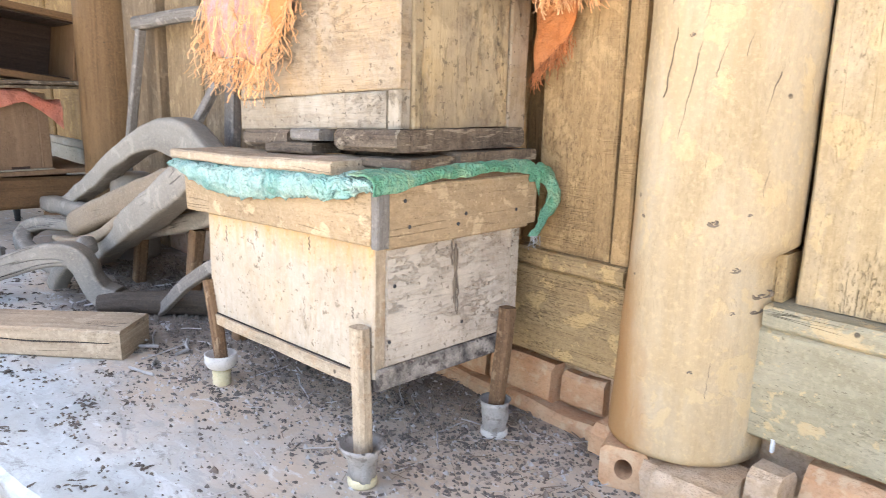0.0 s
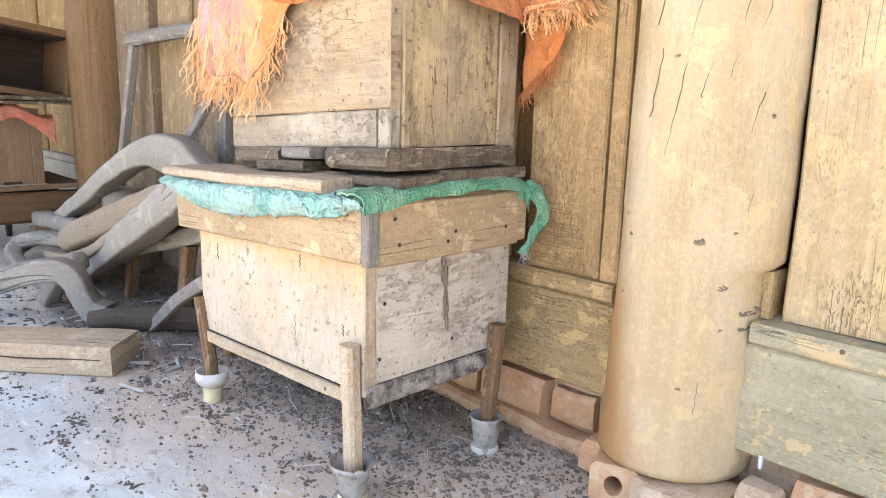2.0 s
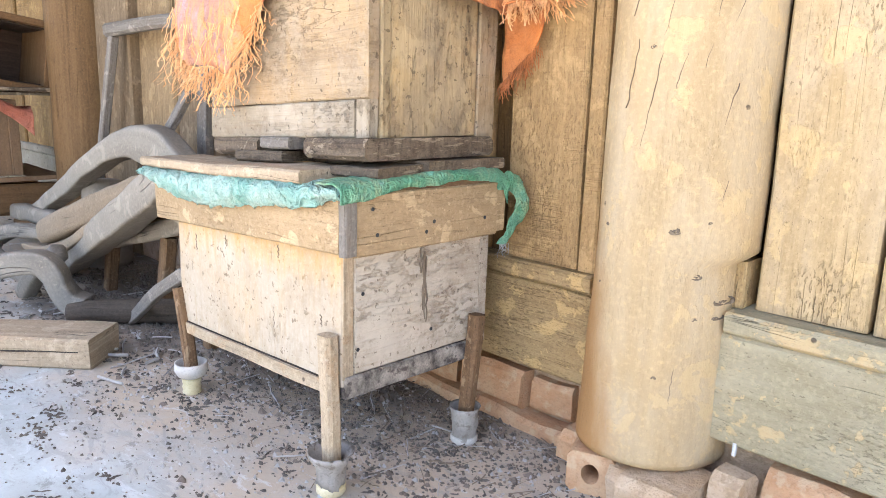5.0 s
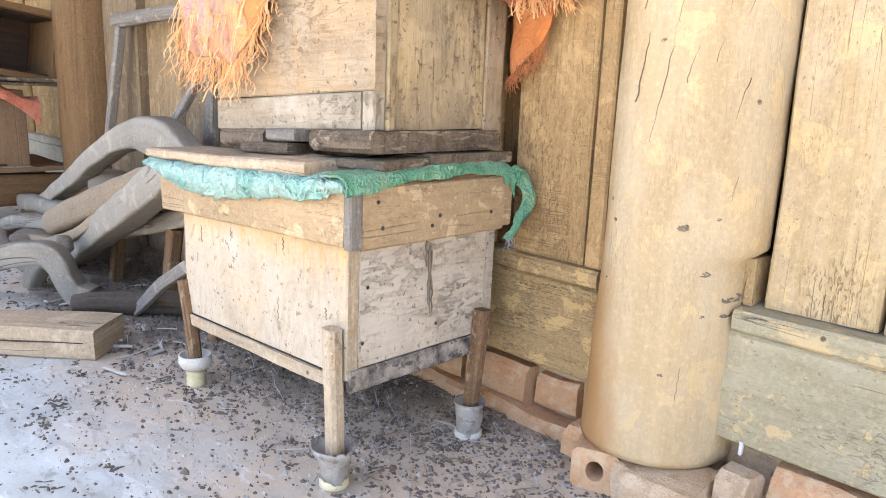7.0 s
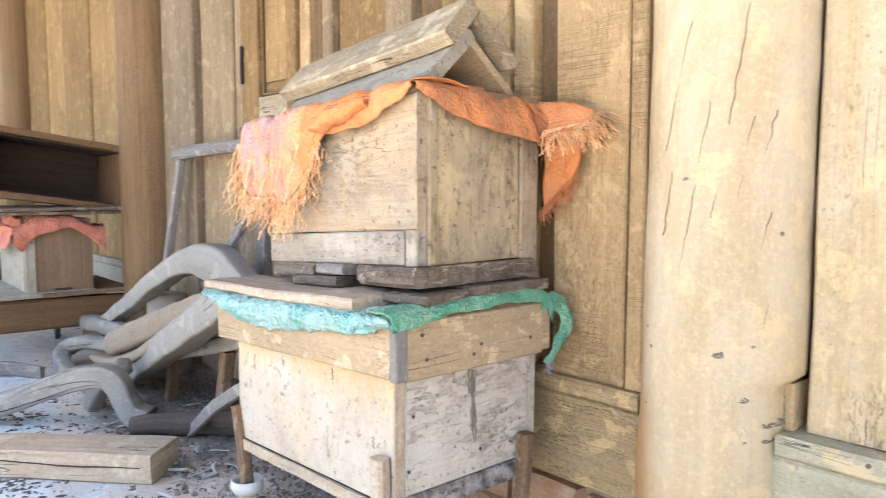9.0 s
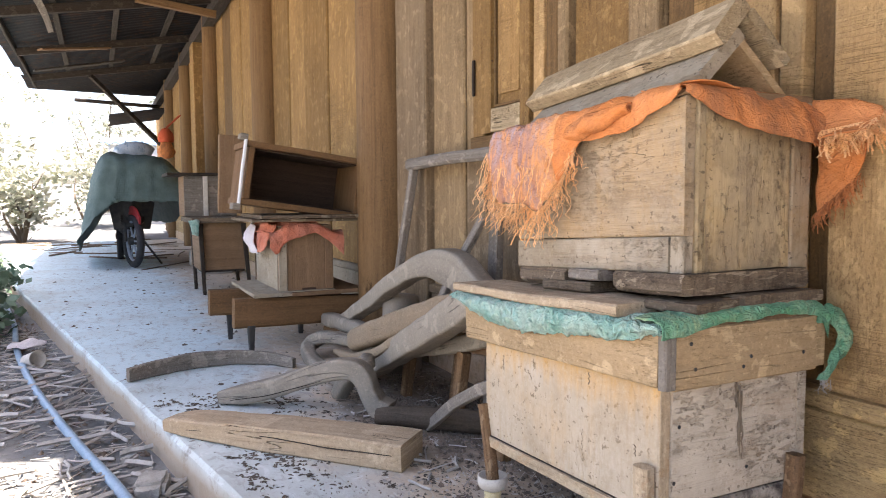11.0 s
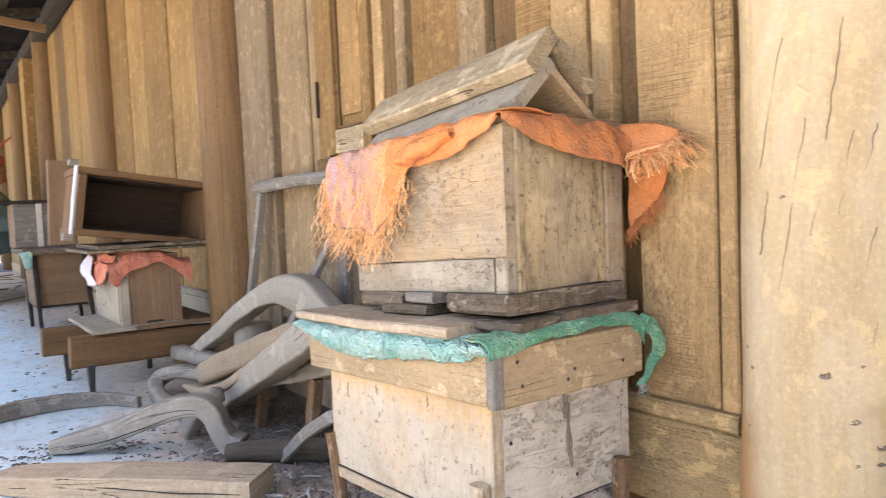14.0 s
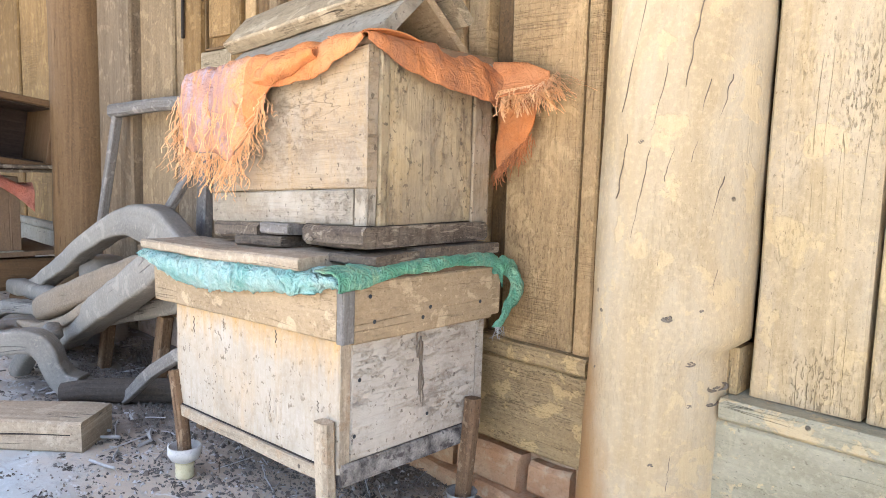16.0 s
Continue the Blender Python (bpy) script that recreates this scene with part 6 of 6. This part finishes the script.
def flakes(count, area, z, size, seed, material, name, label, keep=None, height=0.35):
    r = random.Random(seed)
    bm = bmesh.new()
    for _ in range(count):
        x, y = r.uniform(area[0], area[1]), r.uniform(area[2], area[3])
        if keep and not keep(x, y, r):
            continue
        s = size * r.uniform(0.4, 1.6)
        a = r.uniform(0, 6.3)
        base = [bm.verts.new((x + s * q * math.cos(a + b), y + s * p * math.sin(a + b), z - 0.001)) for b, q, p in ((0, 1.5, 1), (1.3, 1, r.uniform(0.4, 1)), (2.6, 1.2, 0.8), (3.9, 0.9, 1), (5.1, 1, 0.7))]
        t = bm.verts.new((x + s * r.uniform(-0.3, 0.3), y + s * r.uniform(-0.3, 0.3), z + s * height * r.uniform(0.5, 1.6)))
        for j in range(5):
            bm.faces.new((base[j], base[(j + 1) % 5], t))
    return tagged(part(name, bm, material), label, "litter", kind="stuff")


def off_kerb(x, y, r):
    return y < kerb_y(x) - 0.03


def on_floor(x, y, r):
    return y > kerb_y(x) + 0.04


def clustered(x, y, r):
    return y > kerb_y(x) + 0.04 and noise.noise(Vector((x * 5, y * 5, 2))) + 0.6 * noise.noise(Vector((x * 17, y * 17, 5))) > 0.05 + r.uniform(-0.15, 0.15) - (0.1 if x > -1.4 and y < -0.5 else 0.0)


def near_wall(x, y, r):
    return r.random() < max(0.03, 1.0 - abs(y) / 0.55)


def leaf_clumps(count, area, seed, keep):
    """Flat clumps of crumpled dead leaves and droppings, each a huddle of thin torn bits."""
    r = random.Random(seed)
    bm = bmesh.new()
    for _ in range(count):
        cx, cy = r.uniform(area[0], area[1]), r.uniform(area[2], area[3])
        if not keep(cx, cy, r):
            continue
        run, wide = r.uniform(0.006, 0.03), r.uniform(0.003, 0.009)
        a = r.gauss(0.5, 0.5)
        for _ in range(r.randint(2, 9)):
            p, q = r.gauss(0, run), r.gauss(0, wide)
            x, y = cx + p * math.cos(a) - q * math.sin(a), cy + p * math.sin(a) + q * math.cos(a)
            ln, w, b = r.uniform(0.004, 0.011), r.uniform(0.0012, 0.0035), a + r.gauss(0, 0.9)
            d, e = Vector((math.cos(b), math.sin(b), 0)) * ln, Vector((-math.sin(b), math.cos(b), 0)) * w
            o = Vector((x, y, 0.001))
            lift = Vector((0, 0, r.uniform(0.001, 0.0045)))
            vs = [bm.verts.new(o + v) for v in (-d, -d * 0.4 + e * r.uniform(0.6, 1.4), d * 0.5 + e * r.uniform(0.3, 1.2), d, d * 0.4 - e * r.uniform(0.5, 1.3), -d * 0.5 - e * r.uniform(0.2, 1.2))]
            t = [bm.verts.new(o + d * k + lift) for k in (-0.35, 0.3)]
            for f in ((0, 1, 6), (1, 2, 6), (2, 7, 6), (2, 3, 7), (3, 4, 7), (4, 5, 6), (4, 6, 7), (5, 0, 6)):
                bm.faces.new([(vs + t)[k] for k in f])
    return tagged(part("leaf_litter", bm, "litter"), "clumps of crumpled dark dead leaves on the floor", "litter", kind="stuff")


leaf_clumps(800, (-2.1, -0.15, -1.1, -0.42), 71, lambda x, y, r: on_floor(x, y, r) and noise.noise(Vector((x * 4, y * 4, 2))) + 0.5 * noise.noise(Vector((x * 15, y * 15, 5))) > 0.12 + r.uniform(-0.2, 0.2) + 0.3 * max(0, x + 0.75))
leaf_clumps(260, (-1.9, 0.2, -0.5, -0.1), 72, lambda x, y, r: r.random() < 0.8)
sticks(3200, (-4.6, 0.6, -2.3, -0.9), -0.115, 0.1, 0.0024, 11, "straw", "dry_stalks", "dry broken stalks and straw strewn over the earth", 0.12, off_kerb)
sticks(150, (-3.4, -0.7, -1.7, -0.95), -0.1, 0.22, 0.0065, 12, "straw", "dead_branches", "pale dead branches lying by the kerb", 0.1, off_kerb)
flakes(2600, (-5, 0.8, -2.4, -0.8), -0.118, 0.012, 13, "crumbs", "earth_clods", "small clods of dry earth", off_kerb, 0.7)
flakes(2400, (-2.0, 0.0, -1.1, -0.08), 0.001, 0.0024, 14, "litter", "floor_litter", "dark dead leaf bits and droppings on the floor", clustered, 0.35)
flakes(900, (-7.5, -2.0, -1.7, -0.1), 0.001, 0.012, 15, "litter", "floor_litter", "dark leaf bits scattered along the veranda", lambda x, y, r: clustered(x, y, r) and r.random() < 0.5)
flakes(1500, (-0.95, 0.45, -0.72, -0.05), 0.001, 0.0036, 56, "straw", "floor_crumbs", "pale crumbs of dry mud under the hive", None, 0.8)
flakes(2200, (-1.0, 0.4, -0.78, -0.05), 0.001, 0.0036, 57, "litter", "floor_crumbs", "dark droppings scattered round the hive legs", lambda x, y, r: noise.noise(Vector((x * 6, y * 6, 9))) > r.uniform(-0.3, 0.3), 0.7)
flakes(15000, (-1.6, 0.6, -0.8, 0.0), 0.001, 0.0028, 16, "crumbs", "floor_crumbs", "brown crumbs of earth drifted along the wall", near_wall, 0.9)
flakes(700, (-1.8, 0.5, -0.7, 0.0), 0.001, 0.007, 26, "crumbs", "floor_crumbs", "larger lumps of brown earth along the wall", near_wall, 0.9)
flakes(3000, (-0.7, 0.45, -0.5, -0.04), 0.001, 0.0032, 36, "litter", "floor_crumbs", "dark crumbs and droppings under the hive", near_wall, 0.7)
flakes(2600, (-2.0, -0.6, -0.5, -0.02), 0.001, 0.0055, 46, "litter", "floor_crumbs", "dark clods of soil under the timber pile", near_wall, 0.9)
sticks(420, (-0.7, 0.45, -0.55, -0.03), 0.001, 0.045, 0.001, 37, "twig", "floor_twigs", "fine broken twigs under the hive", 0.04, near_wall)
sticks(260, (-1.6, 0.4, -0.75, -0.03), 0.001, 0.07, 0.0012, 17, "straw", "floor_straw", "bits of straw on the veranda floor", 0.03, near_wall)
sticks(22, (-1.6, -0.8, -0.62, -0.4), 0.001, 0.08, 0.0032, 18, "straw", "wood_chips", "pale wood chips beside the timber pile", 0.02, on_floor)
sticks(40, (-13, -7, -2.6, -0.2), 0.0, 0.7, 0.008, 19, "twig", "far_twigs", "thin dry branches at the end of the veranda", 0.03)


def leaves(bm, r, center, radius, count, size, flat=0.6):
    for _ in range(count):
        v = Vector((r.gauss(0, 1), r.gauss(0, 1), r.gauss(0, 1) * flat))
        v = center + v.normalized() * radius * r.uniform(0.2, 1.0) ** 0.6
        d = Vector((r.uniform(-1, 1), r.uniform(-1, 1), r.uniform(-0.6, 0.8))).normalized()
        s = d.cross(Vector((r.uniform(-1, 1), r.uniform(-1, 1), 1))).normalized() * size * r.uniform(0.25, 0.5)
        d = d * size * r.uniform(0.6, 1.4)
        a, b, c, e = (bm.verts.new(q) for q in (v, v + d * 0.5 + s, v + d, v + d * 0.5 - s))
        bm.faces.new((a, b, c))
        bm.faces.new((a, c, e))


r = random.Random(21)
bm = bmesh.new()
for _ in range(240):
    x = r.uniform(-13.0, -3.4)
    y = kerb_y(x) - r.uniform(0.12 + max(0, x + 4.6) * 0.3, 1.6)
    leaves(bm, r, Vector((x, y, -0.06 + r.uniform(0, 0.22))), r.uniform(0.1, 0.22), 46, 0.075)
tagged(part("weeds", bm, "leaf"), "low green weeds growing beside the veranda", "weeds", kind="stuff")


def shrub(x, y, z, h, w, n, leaf, seed, label):
    r = random.Random(seed)
    s = thing("shrub", x, y, z, label, "shrub", "shrubs behind the yard")
    bm = bmesh.new()
    tips = []
    for k in range(7):
        a = r.uniform(0, 6.3)
        t = Vector((x + math.cos(a) * w * r.uniform(0.2, 0.8), y + math.sin(a) * w * r.uniform(0.2, 0.8), z + h * r.uniform(0.55, 1.0)))
        midp = (Vector((x, y, z)) + t) / 2 + Vector((r.uniform(-0.2, 0.2), r.uniform(-0.2, 0.2), 0.1))
        sweep(bm, [(x, y, z - 0.1, 0.08, 0.08), (*midp, 0.045, 0.045), (*t, 0.015, 0.015)], 6, (0, 1, 0.1), sides=6)
        tips += [t, midp, (t + midp) / 2]
    part("trunk", bm, "twig", s)
    bm = bmesh.new()
    for k in range(n):
        t = r.choice(tips)
        c = t + Vector((r.gauss(0, w * 0.22), r.gauss(0, w * 0.22), r.gauss(0, h * 0.13)))
        leaves(bm, r, c, r.uniform(0.15, 0.4), 30, 0.13)
    part("crown", bm, leaf, s)


for k, (x, y, h, w, m) in enumerate(((-13.5, -4.2, 1.9, 1.0, "leaf_glare"), (-15, -2.6, 1.6, 1.0, "leaf_glare"), (-15.5, -6.0, 2.6, 1.5, "leaf_glare"), (-18, -3.8, 3.2, 1.8, "leaf_glare"), (-19, -1.5, 2.4, 1.5, "leaf_glare"), (-12, -5.6, 1.6, 1.1, "leaf"), (-18, -8.5, 3.8, 2.0, "leaf_glare"), (-24, -5.0, 5.0, 2.6, "leaf_glare"), (-26, -10.0, 6.0, 3.0, "leaf_glare"), (-25, -1.0, 4.5, 2.4, "leaf_glare"), (-14.5, -9.5, 3.0, 1.8, "leaf"))):
    shrub(x, y, -0.12 + max(0, (-16 - x) * 0.06), h * 0.85, w, 45, m, 40 + k, "pale sunlit shrub with sparse leaves" if m == "leaf_glare" else "leafy green shrub in full sun")
shed = thing("shed", -20.5, -0.3, 0, "far white shed with a blue corrugated roof", "shed")
board("shed_wall", (-22, -20.5, -0.95, 0.6, 0.0, 2.2), "plaster", shed, "x", wob=0)
bm = bmesh.new()
va = [[bm.verts.new((-20.3 - 2.0 * j, -1.15 + 2.0 * k / 60, 2.22 + 0.3 * j + 0.03 * math.sin(k * 0.75))) for j in range(2)] for k in range(61)]
for a, b in zip(va, va[1:]):
    bm.faces.new((a[0], b[0], b[1], a[1]))
solid(part("shed_roof", bm, "blue", shed), 0.02)

# bricks and rubble under the near pillar
for k, (x0, x1, y0, y1, h, m, lab) in enumerate(((0.228, 0.335, -0.15, -0.02, 0.079, "mortar", "crumbled pale brick under the pillar"), (0.335, 0.385, -0.085, -0.02, 0.105, "mortar", "lump of crumbled mortar by the pillar"), (0.196, 0.225, -0.13, -0.05, 0.07, "mortar", "small lump of mortar under the pillar"), (0.055, 0.12, -0.08, 0.0, 0.075, "brick", "broken orange brick under the pillar"))):
    tagged(board("rubble", (x0, x1, y0, y1, 0.0, h), m, None, "x", bevel=0.016, wob=0.018, n=12), lab, "rubble", "rubble under the pillar")
hb = thing("hollow_brick", 0.16, -0.1, 0, "orange hollow clay brick with a round hole", "brick")
bm = bmesh.new()
N = 24
fo, fi, bo, bi = [], [], [], []
for k in range(N):
    a = 2 * math.pi * k / N
    c, s_ = math.cos(a), math.sin(a)
    e = min(0.045 / max(abs(c), 1e-6), 0.035 / max(abs(s_), 1e-6))
    for lst, rad, yy in ((fo, e, 0.0), (fi, 0.017, 0.0), (bo, e, 0.15), (bi, 0.017, 0.15)):
        lst.append(bm.verts.new((rad * c * 0.92, yy * 0.8, rad * s_ * 1.1 + 0.0395)))
for k in range(N):
    j = (k + 1) % N
    for a, b in ((fo, fi), (bi, bo), (fi, bi), (bo, fo)):
        bm.faces.new((a[k], a[j], b[j], b[k]))
bmesh.ops.transform(bm, matrix=pose(0.158, -0.135, 0, 0, 0, 20), verts=bm.verts)
part("brick_body", bm, "brick", hb)
